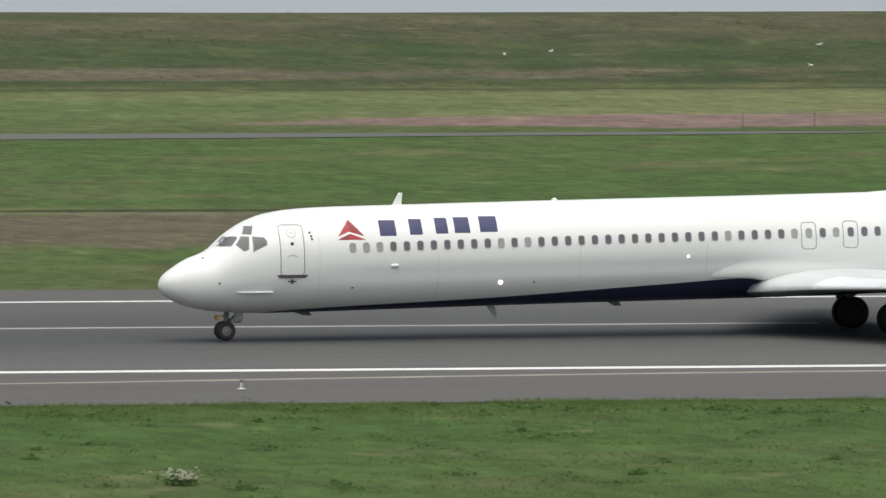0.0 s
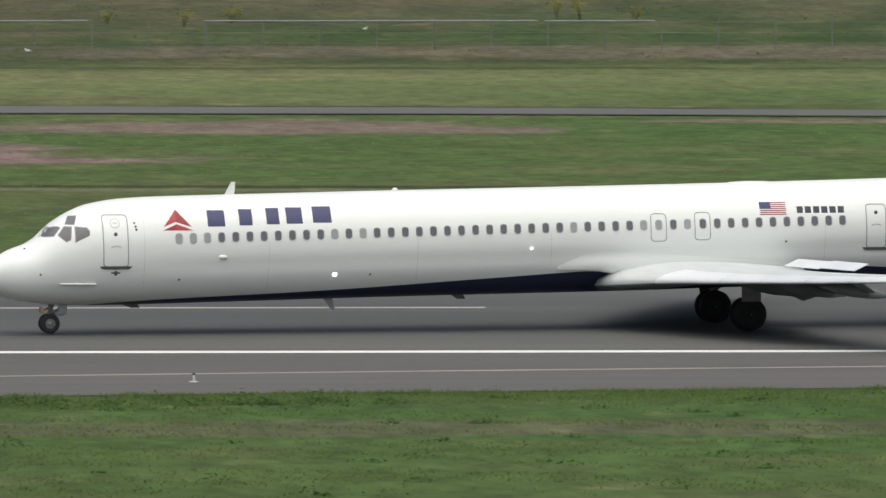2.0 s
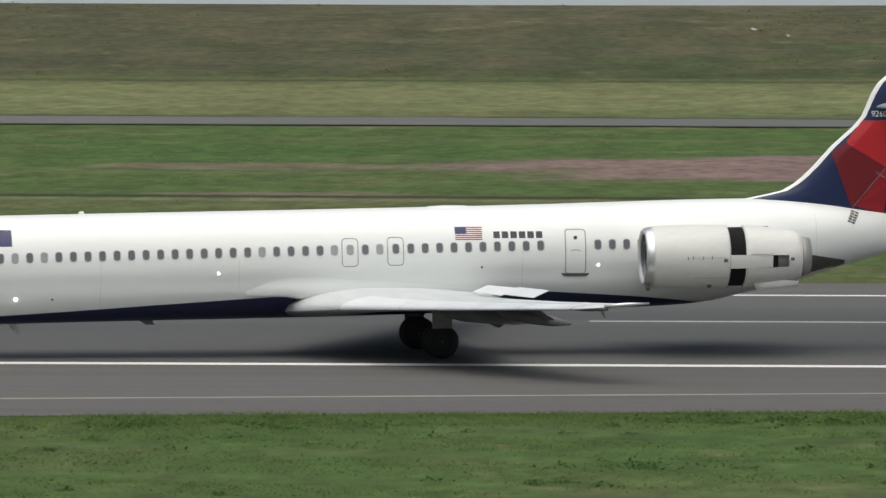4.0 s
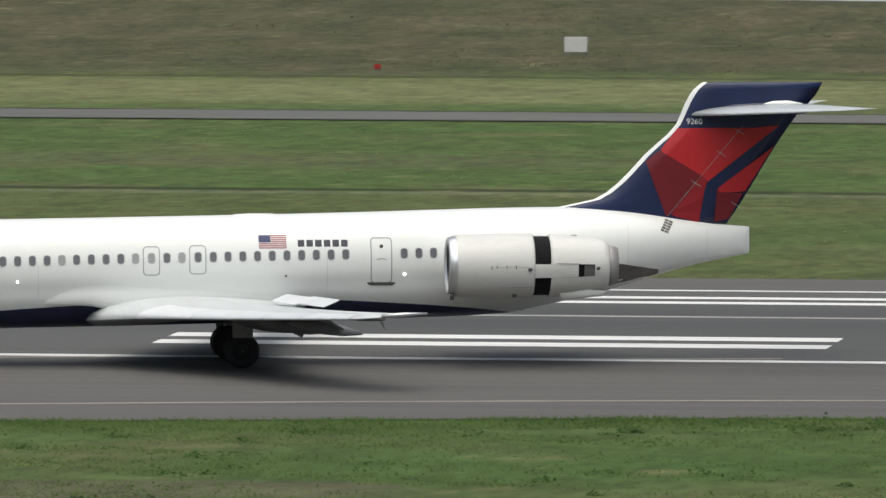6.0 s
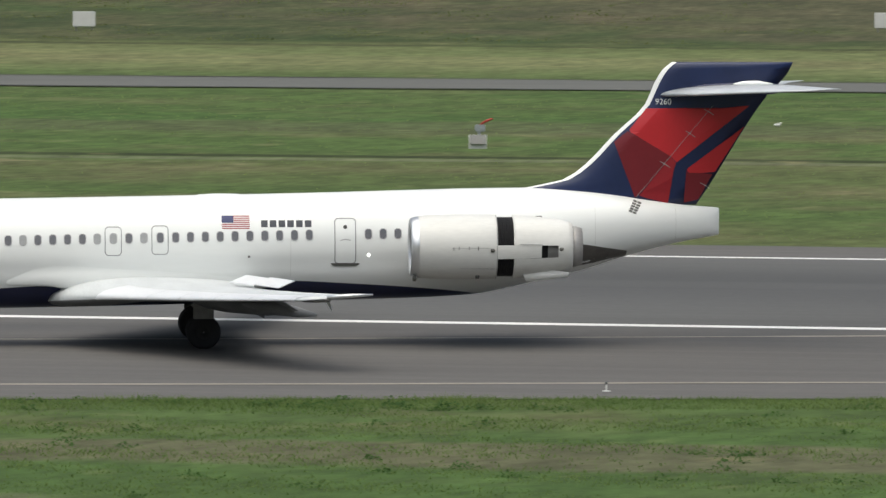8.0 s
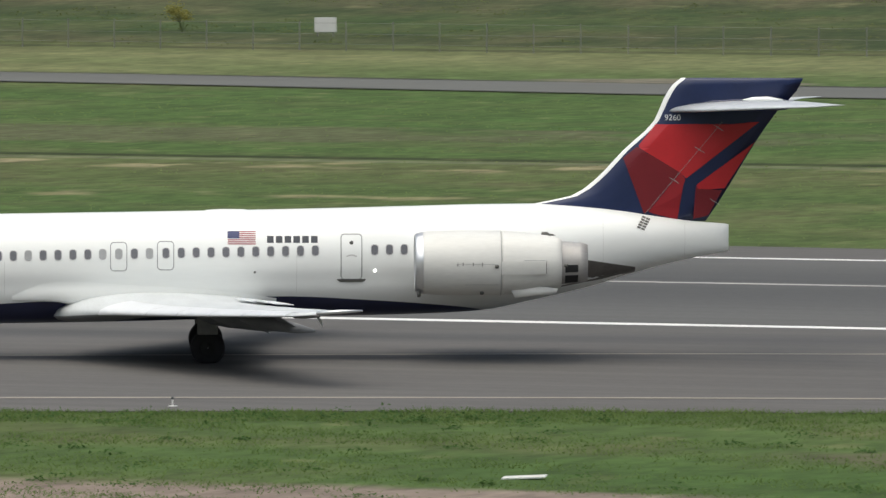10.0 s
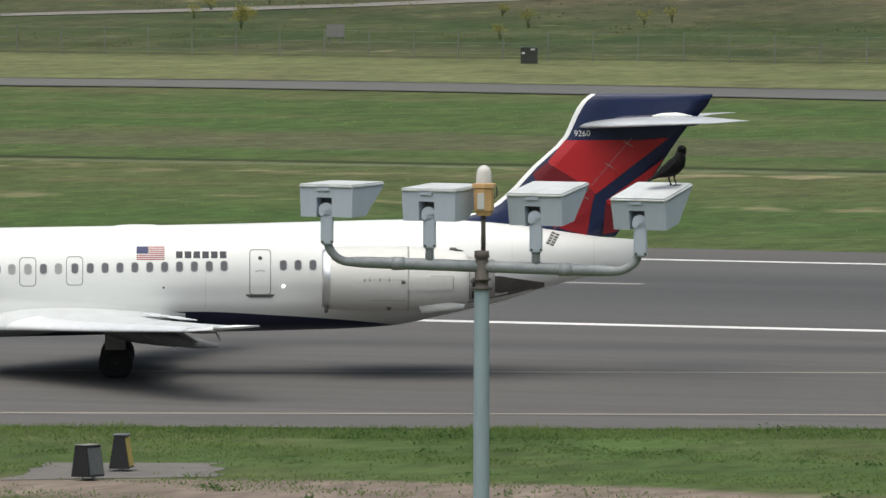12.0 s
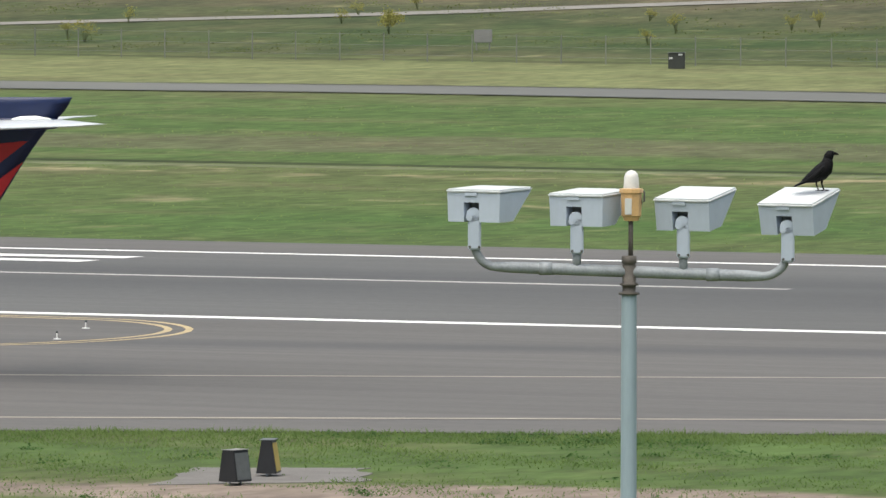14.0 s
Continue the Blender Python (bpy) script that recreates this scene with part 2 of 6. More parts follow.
def ground_material():
    m, n, l, b = nodes_of("airfield_grass")
    co = n.new("ShaderNodeTexCoord")
    sep = n.new("ShaderNodeSeparateXYZ")
    l.new(co.outputs["Object"], sep.inputs[0])
    x, y = sep.outputs[0], sep.outputs[1]
    wob = noise_node(n, l, 0.05, 4, (0.5, 1, 1))
    wide = noise_node(n, l, 0.018, 3, (0.45, 1.2, 1))
    mid = noise_node(n, l, 0.16, 5, (0.6, 0.65, 1))
    fine = noise_node(n, l, 1.3, 6, (1.1, 0.42, 1))
    streaky = noise_node(n, l, 0.5, 4, (0.7, 0.35, 1))
    yy = calc(n, l, "ADD", y, calc(n, l, "MULTIPLY", calc(n, l, "SUBTRACT", wob, 0.5), 16.0))
    band = calc(n, l, "DIVIDE", calc(n, l, "SUBTRACT", yy, 280.0), 520.0)

    def at(v):
        return (v - 280) / 520

    lush, green, olive, dry, brown, bank = (0.044, 0.092, 0.022), (0.060, 0.096, 0.028), (0.078, 0.094, 0.036), (0.135, 0.148, 0.066), (0.100, 0.088, 0.058), (0.046, 0.062, 0.026)
    col = ramp(n, l, band, [(at(300), olive), (at(322), green), (at(440), green), (at(452), olive), (at(475), green), (at(519), olive), (at(533), green),
                            (at(560), green), (at(604), green), (at(620), olive), (at(640), dry), (at(668), dry), (at(684), olive), (at(692), bank), (at(735), bank), (at(760), brown)])
    # drier patches and lusher ones
    col = mix(n, l, ramp(n, l, mid, [(0.50, grey(0)), (0.72, grey(0.75))]), col, (0.112, 0.108, 0.054))
    col = mix(n, l, ramp(n, l, wide, [(0.48, grey(0)), (0.66, grey(0.6))]), col, lush)

    def patch(cx, cy, rx, ry, colour, strength, col):
        dx = calc(n, l, "DIVIDE", calc(n, l, "SUBTRACT", x, cx), rx)
        dy = calc(n, l, "DIVIDE", calc(n, l, "SUBTRACT", y, cy), ry)
        d = calc(n, l, "ADD", calc(n, l, "MULTIPLY", dx, dx), calc(n, l, "MULTIPLY", dy, dy))
        d = calc(n, l, "ADD", d, calc(n, l, "MULTIPLY", calc(n, l, "SUBTRACT", mid, 0.5), 2.6))
        return mix(n, l, ramp(n, l, d, [(0.55, grey(strength)), (1.15, grey(0))]), col, colour)

    clover = (0.225, 0.130, 0.150)
    col = patch(72, 501, 62, 17, brown, 0.95, col)
    col = patch(-3, 558, 22, 17, clover, 0.66, col)
    col = patch(24, 592, 16, 11, clover, 0.5, col)
    col = patch(56, 600, 13, 3, clover, 0.5, col)
    col = patch(126, 628, 28, 10, clover, 0.6, col)
    col = patch(70, 702, 70, 9, (0.17, 0.13, 0.11), 0.7, col)
    col = patch(-215, 552, 55, 12, brown, 0.55, col)
    col = patch(-112, 560, 60, 10, brown, 0.4, col)
    col = patch(-82, 735, 112, 48, (0.092, 0.080, 0.052), 0.85, col)
    col = patch(-330, 765, 60, 20, (0.092, 0.080, 0.052), 0.85, col)
    col = patch(-116, 309.5, 34, 6.5, (0.21, 0.165, 0.145), 0.85, col)
    # short tufts of dead straw on the near side of the ditch
    tuft = ramp(n, l, noise_node(n, l, 0.34, 3, (0.55, 0.42, 1)), [(0.54, grey(0)), (0.63, grey(0.9))])
    for py, reach, k in ((518.5, 6.0, 0.95), (488.0, 4.0, 0.7)):
        near = ramp(n, l, calc(n, l, "DIVIDE", calc(n, l, "ABSOLUTE", calc(n, l, "SUBTRACT", y, py)), reach), [(0.3, grey(k)), (1.0, grey(0))])
        east = ramp(n, l, calc(n, l, "DIVIDE", calc(n, l, "ADD", x, 260.0), 160.0), [(0.0, grey(0.5)), (0.2, grey(1)), (0.6, grey(1)), (0.95, grey(0))])
        col = mix(n, l, calc(n, l, "MULTIPLY", calc(n, l, "MULTIPLY", near, tuft), east), col, (0.25, 0.22, 0.13))
    col = patch(-31, 559, 9, 4, (0.17, 0.125, 0.105), 0.6, col)
    col = patch(-28, 528, 7, 3, (0.17, 0.125, 0.105), 0.6, col)
    col = patch(-192, 631, 9, 6, (0.18, 0.15, 0.13), 0.7, col)
    col = patch(-70, 330, 30, 6, brown, 0.7, col)
    col = patch(20, 356, 26, 4, brown, 0.65, col)
    # the mown ditch line behind the runway
    bend = calc(n, l, "MULTIPLY", calc(n, l, "MAXIMUM", calc(n, l, "ADD", x, 60.0), 0.0), 0.055)
    ditch = calc(n, l, "SUBTRACT", calc(n, l, "ADD", calc(n, l, "ADD", y, bend), calc(n, l, "MULTIPLY", wide, 6.0)), 530.5)
    line = calc(n, l, "ABSOLUTE", ditch)
    col = mix(n, l, ramp(n, l, calc(n, l, "DIVIDE", line, 4.0), [(0.18, grey(0.85)), (0.42, grey(0))]), col, (0.026, 0.032, 0.014))
    pale = calc(n, l, "ABSOLUTE", calc(n, l, "ADD", ditch, 3.2))
    col = mix(n, l, ramp(n, l, calc(n, l, "DIVIDE", pale, 4.0), [(0.2, grey(0.4)), (0.45, grey(0))]), col, (0.17, 0.165, 0.12))
    # the embankment's own growth: dark green clumps among brown dead stems
    rough = ramp(n, l, calc(n, l, "DIVIDE", calc(n, l, "SUBTRACT", yy, 684.0), 16.0), [(0.0, grey(0)), (0.5, grey(0.75))])
    tangle = ramp(n, l, noise_node(n, l, 0.30, 5, (0.55, 0.22, 1)), [(0.36, (0.024, 0.040, 0.014)), (0.52, (0.056, 0.064, 0.028)), (0.68, (0.098, 0.084, 0.048))])
    col = mix(n, l, calc(n, l, "MULTIPLY", rough, 0.62), col, tangle)
    # rank unmown growth along the foot of the embankment
    foot = calc(n, l, "ABSOLUTE", calc(n, l, "SUBTRACT", calc(n, l, "ADD", y, calc(n, l, "MULTIPLY", mid, 5.0)), 683.0))
    col = mix(n, l, ramp(n, l, calc(n, l, "DIVIDE", foot, 6.0), [(0.15, grey(0.7)), (0.45, grey(0))]), col, (0.036, 0.044, 0.020))
    straw = noise_node(n, l, 0.36, 5, (0.8, 0.55, 1))
    col = mix(n, l, ramp(n, l, straw, [(0.62, grey(0)), (0.76, grey(0.5))]), col, (0.21, 0.19, 0.10))
    col = mix(n, l, 1.0, col, ramp(n, l, fine, [(0.28, grey(0.68)), (0.72, grey(1.22))]), "MULTIPLY")
    col = mix(n, l, 1.0, col, ramp(n, l, streaky, [(0.34, grey(0.88)), (0.66, grey(1.16))]), "MULTIPLY")
    l.new(col, b.inputs["Base Color"])
    b.inputs["Roughness"].default_value = 0.95
    b.inputs["Specular IOR Level"].default_value = 0.15
    bp = n.new("ShaderNodeBump")
    bp.inputs["Strength"].default_value, bp.inputs["Distance"].default_value = 0.4, 0.15
    l.new(fine, bp.inputs["Height"])
    l.new(bp.outputs[0], b.inputs["Normal"])
    return m


def dip(x):
    """How much lower the embankment's crest runs along the river."""
    return float(np.interp(x, [-110, -60, -25, 60, 90, 125], [0, 0.4, 0.46, 0.2, 0.15, 0.33]))


def build_ground():
    bm = bmesh.new()
    xs = [-4500, -1500, -700, -420] + list(range(-380, 200, 10)) + [300, 700, 1500, 4500]
    ys = [-4500, -600, 0, 200, 290, 330, 380, 450, 500, 526, 528, 531, 533, 600, 660, 690, 705, 720, 735, 750, 762, 772, 778, 784, 800, 830, 1200, 4600]
    rows = []
    for y in ys:
        row = []
        for x in xs:
            z = land_z(y) - dip(x) * float(np.interp(y, [756, 770, 784, 830], [0, 1, 1, 0]))
            row.append(bm.verts.new((x, y, z)))
        rows.append(row)
    for a, b in zip(rows, rows[1:]):
        for i in range(len(xs) - 1):
            bm.faces.new((a[i], a[i + 1], b[i + 1], b[i]))
    tagged(part("ground", bm, ground_material(), smooth=True), "airfield grass with dry and clover patches up to a river embankment", "grass", kind="structure")

    m, n, l, b = nodes_of("river_water")
    b.inputs["Base Color"].default_value = (0.34, 0.37, 0.39, 1)
    b.inputs["Roughness"].default_value = 0.4
    bp = n.new("ShaderNodeBump")
    bp.inputs["Strength"].default_value = 0.6
    l.new(noise_node(n, l, 0.25, 5, (0.4, 1, 1)), bp.inputs["Height"])
    l.new(bp.outputs[0], b.inputs["Normal"])
    bm = bmesh.new()
    bm.faces.new([bm.verts.new(p) for p in ((-4400, 800, -3.2), (4400, 800, -3.2), (4400, 4590, -3.2), (-4400, 4590, -3.2))])
    tagged(part("water", bm, m), "rippled grey river water behind the embankment", "river", kind="structure")


def asphalt_material():
    m, n, l, b = nodes_of("runway_asphalt")
    co = n.new("ShaderNodeTexCoord")
    sep = n.new("ShaderNodeSeparateXYZ")
    l.new(co.outputs["Object"], sep.inputs[0])
    y = sep.outputs[1]
    streak = noise_node(n, l, 0.9, 5, (0.012, 1, 1))
    cloud = noise_node(n, l, 0.06, 4, (0.4, 1, 1))
    grain = noise_node(n, l, 5.0, 4, (0.5, 1, 1))
    # rubber laid down along the wheel tracks either side of the middle
    dm = calc(n, l, "ABSOLUTE", calc(n, l, "SUBTRACT", y, YC - 0.5))
    rub = ramp(n, l, calc(n, l, "DIVIDE", dm, 25.0), [(0.0, grey(0.55)), (0.12, grey(1.0)), (0.30, grey(0.75)), (0.62, grey(0.1)), (0.9, grey(0))])
    rub = calc(n, l, "MULTIPLY", rub, ramp(n, l, streak, [(0.30, grey(0.45)), (0.65, grey(1))]))
    shoulder = ramp(n, l, calc(n, l, "DIVIDE", dm, 60.0), [(0.36, grey(0)), (0.40, grey(1))])
    col = mix(n, l, shoulder, (0.087, 0.087, 0.084), (0.090, 0.086, 0.081))
    col = mix(n, l, rub, col, (0.048, 0.049, 0.050))
    # rubber where the exit leaves the runway
    x = sep.outputs[0]
    dl = calc(n, l, "ABSOLUTE", calc(n, l, "SUBTRACT", calc(n, l, "SUBTRACT", y, 380.5), calc(n, l, "MULTIPLY", calc(n, l, "ADD", x, 155.0), 0.16)))
    along = ramp(n, l, calc(n, l, "DIVIDE", calc(n, l, "ADD", x, 200.0), 120.0), [(0.10, grey(0)), (0.3, grey(0.8)), (0.75, grey(0.8)), (1.0, grey(0))])
    col = mix(n, l, calc(n, l, "MULTIPLY", ramp(n, l, calc(n, l, "DIVIDE", dl, 6.0), [(0.1, grey(1)), (0.6, grey(0))]), along), col, (0.052, 0.052, 0.053))
    col = mix(n, l, 1.0, col, ramp(n, l, streak, [(0.3, grey(0.86)), (0.7, grey(1.08))]), "MULTIPLY")
    col = mix(n, l, 1.0, col, ramp(n, l, cloud, [(0.3, grey(0.88)), (0.7, grey(1.1))]), "MULTIPLY")
    col = mix(n, l, 1.0, col, ramp(n, l, grain, [(0.3, grey(0.9)), (0.7, grey(1.08))]), "MULTIPLY")
    l.new(col, b.inputs["Base Color"])
    b.inputs["Roughness"].default_value = 0.8
    bp = n.new("ShaderNodeBump")
    bp.inputs["Strength"].default_value, bp.inputs["Distance"].default_value = 0.3, 0.02
    l.new(grain, bp.inputs["Height"])
    l.new(bp.outputs[0], b.inputs["Normal"])
    return m


EDGE_X = [400, 80, 48, 16, -11.6, -44, -65, -87, -112, -136, -152, -340]
EDGE_Y = [376.5, 376.5, 376, 372.4, 369, 363.6, 358.8, 353, 346.6, 337.2, 331.8, 262]


def near_edge(x):
    return curve_at(x, EDGE_X, EDGE_Y)


def build_pavement():
    bm = bmesh.new()
    xs = [-1500, -900, -500, -340] + [-336 + 4 * k for k in range(140)] + [300, 500, 900, 1500]
    offs = [-28, -15, 0, 15, 28, 33]
    rows = []
    for x in xs:
        e = near_edge(x) + 0.35 * noise.noise(Vector((x * 0.21, 3, 0))) + 0.3 * noise.noise(Vector((x * 0.05, 9, 0)))
        ys = [e] + [YC + o for o in offs]
        ys[-1] += 0.5 * noise.noise(Vector((x * 0.1, 30, 0)))
        rows.append([bm.verts.new((x, y, field_z(y) + (0.0 if i else -0.01))) for i, y in enumerate(ys)])
    for a, b in zip(rows, rows[1:]):
        for i in range(len(a) - 1):
            bm.faces.new((a[i], a[i + 1], b[i + 1], b[i]))
    low = bmesh.ops.extrude_face_region(bm, geom=[f for f in bm.faces])
    for g in low["geom"]:
        if isinstance(g, bmesh.types.BMVert):
            g.co.z -= 0.25
    tagged(part("runway", bm, asphalt_material()), "worn grey asphalt runway with rubber streaks and a flared exit", "runway", kind="structure")


def ribbon(name, pts, width, mat, label, lift=0.006, zf=field_z, wobble=0.0):
    """A painted line: a thin raised strip along a path of (x, y)."""
    bm = bmesh.new()
    dense = []
    for (x0, y0), (x1, y1) in zip(pts, pts[1:]):
        k = max(1, int(math.hypot(x1 - x0, y1 - y0) / 4))
        dense += [(x0 + (x1 - x0) * i / k, y0 + (y1 - y0) * i / k) for i in range(k)]
    dense.append(pts[-1])
    prev = None
    for i, (x, y) in enumerate(dense):
        a, b = dense[max(i - 1, 0)], dense[min(i + 1, len(dense) - 1)]
        d = Vector((b[0] - a[0], b[1] - a[1], 0)).normalized()
        nn = Vector((-d.y, d.x, 0))
        w = width * (1 + wobble * noise.noise(Vector((x * 0.3, y, 1))))
        row = []
        for s in (-0.5, 0.5):
            q = Vector((x, y, 0)) + nn * w * s
            row.append(bm.verts.new((q.x, q.y, zf(q.y) + lift)))
        if prev:
            bm.faces.new((prev[0], row[0], row[1], prev[1]))
        prev = row
    return tagged(part(name, bm, mat), label, "road marking", kind="structure")


def smooth_path(xs, ys, step=4.0):
    n = int(abs(xs[0] - xs[-1]) / step)
    return [(xs[0] + (xs[-1] - xs[0]) * i / n, curve_at(xs[0] + (xs[-1] - xs[0]) * i / n, xs, ys)) for i in range(n + 1)]


TAXI_X = [-42, -64, -78, -94, -115, -131, -147, -164, -340]
TAXI_Y = [395.3, 393.3, 389.8, 384.4, 377.8, 371.3, 365.0, 358.6, 292]


def build_markings():
    for y, w in ((YC - HALF, 1.05), (YC + HALF, 1.05)):
        ribbon("edge_line", [(-900, y), (900, y)], w, LINEWHITE, "solid white runway edge line", wobble=0.12)
    for k in range(-6, 8):
        x = -12 + 60.96 * k
        ribbon("centre_line_dash", [(x, YC), (x + 36.58, YC)], 0.75, LINEWORN, "worn white runway centreline dash", wobble=0.2)
    for x in (-64, -215):
        for o in (-15.4, -11.7, 11.9, 16.2):
            ribbon("touchdown_mark", [(x, YC + o), (x + 22.9, YC + o)], 2.0, LINEWHITE, "white touchdown zone bar", wobble=0.05)
    ribbon("taxiway_edge_line", smooth_path([300, 82, 50, 20.7, -1.5, -26, -48, -72, -88, -110, -135, -154, -340],
                                            [392.4, 391.3, 388, 383.9, 379.9, 375.7, 371.8, 365.3, 360.3, 354.2, 345.2, 337.8, 268]), 0.6, LINEPALE,
           "faded yellow taxiway edge line", wobble=0.3)
    ribbon("taxiway_centre_line", smooth_path(TAXI_X, TAXI_Y), 0.45, LINEPALE, "faded yellow lead-off centreline", wobble=0.3)
    # the yellow hook between the runway and its exit
    for o, w in ((0, 0.28), (0.75, 0.28)):
        pts = [(-260, 393.1 - o), (-190, 392.9 - o), (-178, 392.2 - o)]
        for k in range(0, 19):
            a = radians(90 - 10 * k)
            pts.append((-176.2 + (7.6 - o) * math.cos(a), 382.4 + (9.6 - o) * math.sin(a)))
        pts += [(-190, 366.5 + o), (-260, 341 + o)]
        ribbon("exit_hook_line", pts, w, LINEYELLOW, "yellow curved taxiway marking", wobble=0.15)
    # service road in the field and the track up the embankment
    road = plain("service_road_asphalt", (0.112, 0.115, 0.105), 0.85, vary=0.3, scale=0.05, stretch=(0.2, 1, 1))
    xs, lo, hi = [-420, -282, -262, -235, -166, -150, -112, -98, 27, 72, 110, 135], [617, 619.8, 621.6, 620, 610, 611, 612.6, 612.4, 609.3, 604.5, 607, 610], [630, 632.5, 635, 634, 625.8, 626.5, 626, 625.5, 619.5, 613, 611.5, 611]
    bm = bmesh.new()
    rows = []
    for i in range(140):
        x = 135 - 4 * i
        e = 0.5 * noise.noise(Vector((x * 0.08, 5, 2)))
        rows.append([bm.verts.new((x, y, land_z(y) + 0.03)) for y in (curve_at(x, xs, lo) + e, curve_at(x, xs, hi) - e)])
    for a, b in zip(rows, rows[1:]):
        bm.faces.new((a[0], a[1], b[1], b[0]))
    # dark edge strips; the far one puts the grass's shadow into colour
    edge_dark = plain("dark_road_edge", (0.045, 0.046, 0.034), 0.9, vary=0.5, scale=0.3, stretch=(0.2, 1, 1))
    for side, wide in ((lo, 1.1), (hi, 0.7)):
        pts = [(x, curve_at(x, xs, side) + 0.4 * noise.noise(Vector((x * 0.1, side[0], 0)))) for x in range(58, -420, -6)]
        ribbon("road_edge_strip", pts, wide, edge_dark, "dark strip along the service road's edge", 0.05, land_z, 0.7)
    tagged(part("service_road", bm, road), "narrow grey asphalt service road in the grass", "road", kind="structure")
    path = plain("pale_track", (0.20, 0.19, 0.17), 0.9, vary=0.25, scale=0.1)
    ribbon("embankment_track", [(-420, 690), (-360, 704), (-329.5, 721), (-318.2, 732.4), (-306.7, 742.3), (-295, 755.4), (-284.1, 766.3), (-278, 772)], 3.7, path, "pale gravel track climbing the embankment", 0.05, land_z)


build_ground()
build_pavement()
build_markings()


# ---- the airliner: its space has the nose towards -x, the ground under the main wheels as origin ----
ST_S = [25.87, 25.77, 25.48, 24.9, 24.3, 24.0, 23.7, 23.44, 22.76, 22.18, 21.2, 20.0, 17.5, 11.7, 4.1, -3.2, -7.0, -8.9, -10.7, -11.7, -12.7, -13.6, -14.9, -16.0, -17.05]
ST_TOP = [1.95, 2.2, 2.44, 2.80, 3.03, 3.22, 3.50, 3.72, 4.12, 4.33, 4.49, 4.56, 4.61, 4.71, 4.82, 4.95, 5.05, 5.10, 5.12, 5.07, 4.99, 4.89, 4.69, 4.54, 4.46]
ST_BOT = [1.85, 1.66, 1.44, 1.18, 1.05, 1.01, 0.98, 0.96, 0.93, 0.92, 0.93, 0.95, 1.0, 1.12, 1.24, 1.42, 1.52, 1.63, 1.98, 2.21, 2.46, 2.75, 3.12, 3.37, 3.56]
ST_W = [0.05, 0.30, 0.58, 0.90, 1.12, 1.20, 1.28, 1.34, 1.48, 1.56, 1.64, 1.67, 1.67, 1.67, 1.67, 1.67, 1.67, 1.65, 1.54, 1.42, 1.25, 1.05, 0.72, 0.42, 0.20]
NAVY_S = [25.9, 22.6, 22.0, 19.5, 14.3, 8.4, 4.8, 0.0, -2.7, -4.9, -7.1, -8.8, -9.3, -17.1]
NAVY_Z = [0.9, 0.90, 0.99, 1.15, 1.40, 1.79, 2.01, 2.12, 2.15, 2.05, 1.90, 1.72, 1.60, 1.6]
POWER = 2.12


def section(s):
    t, b, w = curve_at(s, ST_S, ST_TOP), curve_at(s, ST_S, ST_BOT), curve_at(s, ST_S, ST_W)
    return (t + b) / 2, (t - b) / 2, w


def crease(s, z):
    """The shallow waist where the two lobes of the fuselage meet."""
    c, h, w = section(s)
    fade = max(0.0, min(1.0, (21.5 - s) / 3)) * max(0.0, min(1.0, (s + 9) / 3))
    return 1 - 0.022 * fade * math.exp(-(((z - (c - h) - 0.36 * 2 * h) / 0.24) ** 2))


def skin_y(s, z, off=0.0):
    """How far the fuselage's camera-side skin stands from its middle at a place on its side (negative: port)."""
    c, h, w = section(s)
    k = min(abs((z - c) / h), 0.995)
    return -w * (1 - k**POWER) ** (1 / POWER) * crease(s, z) - off


def on_skin(s, z, off=0.004):
    return (-s, skin_y(s, z, off), z)


def build_fuselage(plane):
    bm = bmesh.new()
    ss = [25.87, 25.85, 25.8, 25.7, 25.6, 25.45, 25.3, 25.1] + [24.9 - 0.1 * k for k in range(30)] + [21.8 - 0.3 * k for k in range(120)]
    ss = [s for s in ss if s > -14.1] + [-14.2 - 0.2 * k for k in range(14)] + [-16.98, -17.04, -17.06]
    up, low = 64, 16
    rings = []
    for s in ss:
        c, h, w = section(s)
        if s < -16.95:
            k = 1 - (-16.95 - s) / 0.11 * 0.35
            h, w = h * (0.9 + 0.1 * k), w * k
        zn = min(max(curve_at(s, NAVY_S, NAVY_Z), c - h * 0.9999), c)
        k = (c - zn) / h
        a0 = math.asin(min(1, k ** (POWER / 2)))
        ring = []
        for i in range(up + 1):
            a = -a0 + (math.pi + 2 * a0) * i / up
            ring.append(a)
        for i in range(1, low):
            ring.append(math.pi + a0 + (math.pi - 2 * a0) * i / low)
        pts = []
        for a in ring:
            ca, sa = math.cos(a), math.sin(a)
            z = c + math.copysign(abs(sa) ** (2 / POWER), sa) * h
            pts.append((-s, math.copysign(abs(ca) ** (2 / POWER), ca) * w * crease(s, z), z))
        rings.append(pts)
    loft(bm, rings, True, True, lambda i: 0 if i < up else 1)
    part("fuselage", bm, [WHITE, NAVY], plane, "white fuselage with a navy belly", True)


def build_skin_joints(plane):
    for s, z0, z1 in ((20.55, 1.3, 4.45), (16.3, 1.5, 3.1), (11.2, 1.7, 3.2), (6.6, 2.2, 3.3), (-2.9, 2.3, 3.5), (-12.9, 2.8, 4.9), (-15.6, 3.45, 4.5)):
        bm = bmesh.new()
        strip(bm, [(z0 + (z1 - z0) * i / 14, s, s - 0.012) for i in range(15)], nx=1, off=0.003)
        part("skin_joint", bm, JOINT, plane, "faint skin joint")


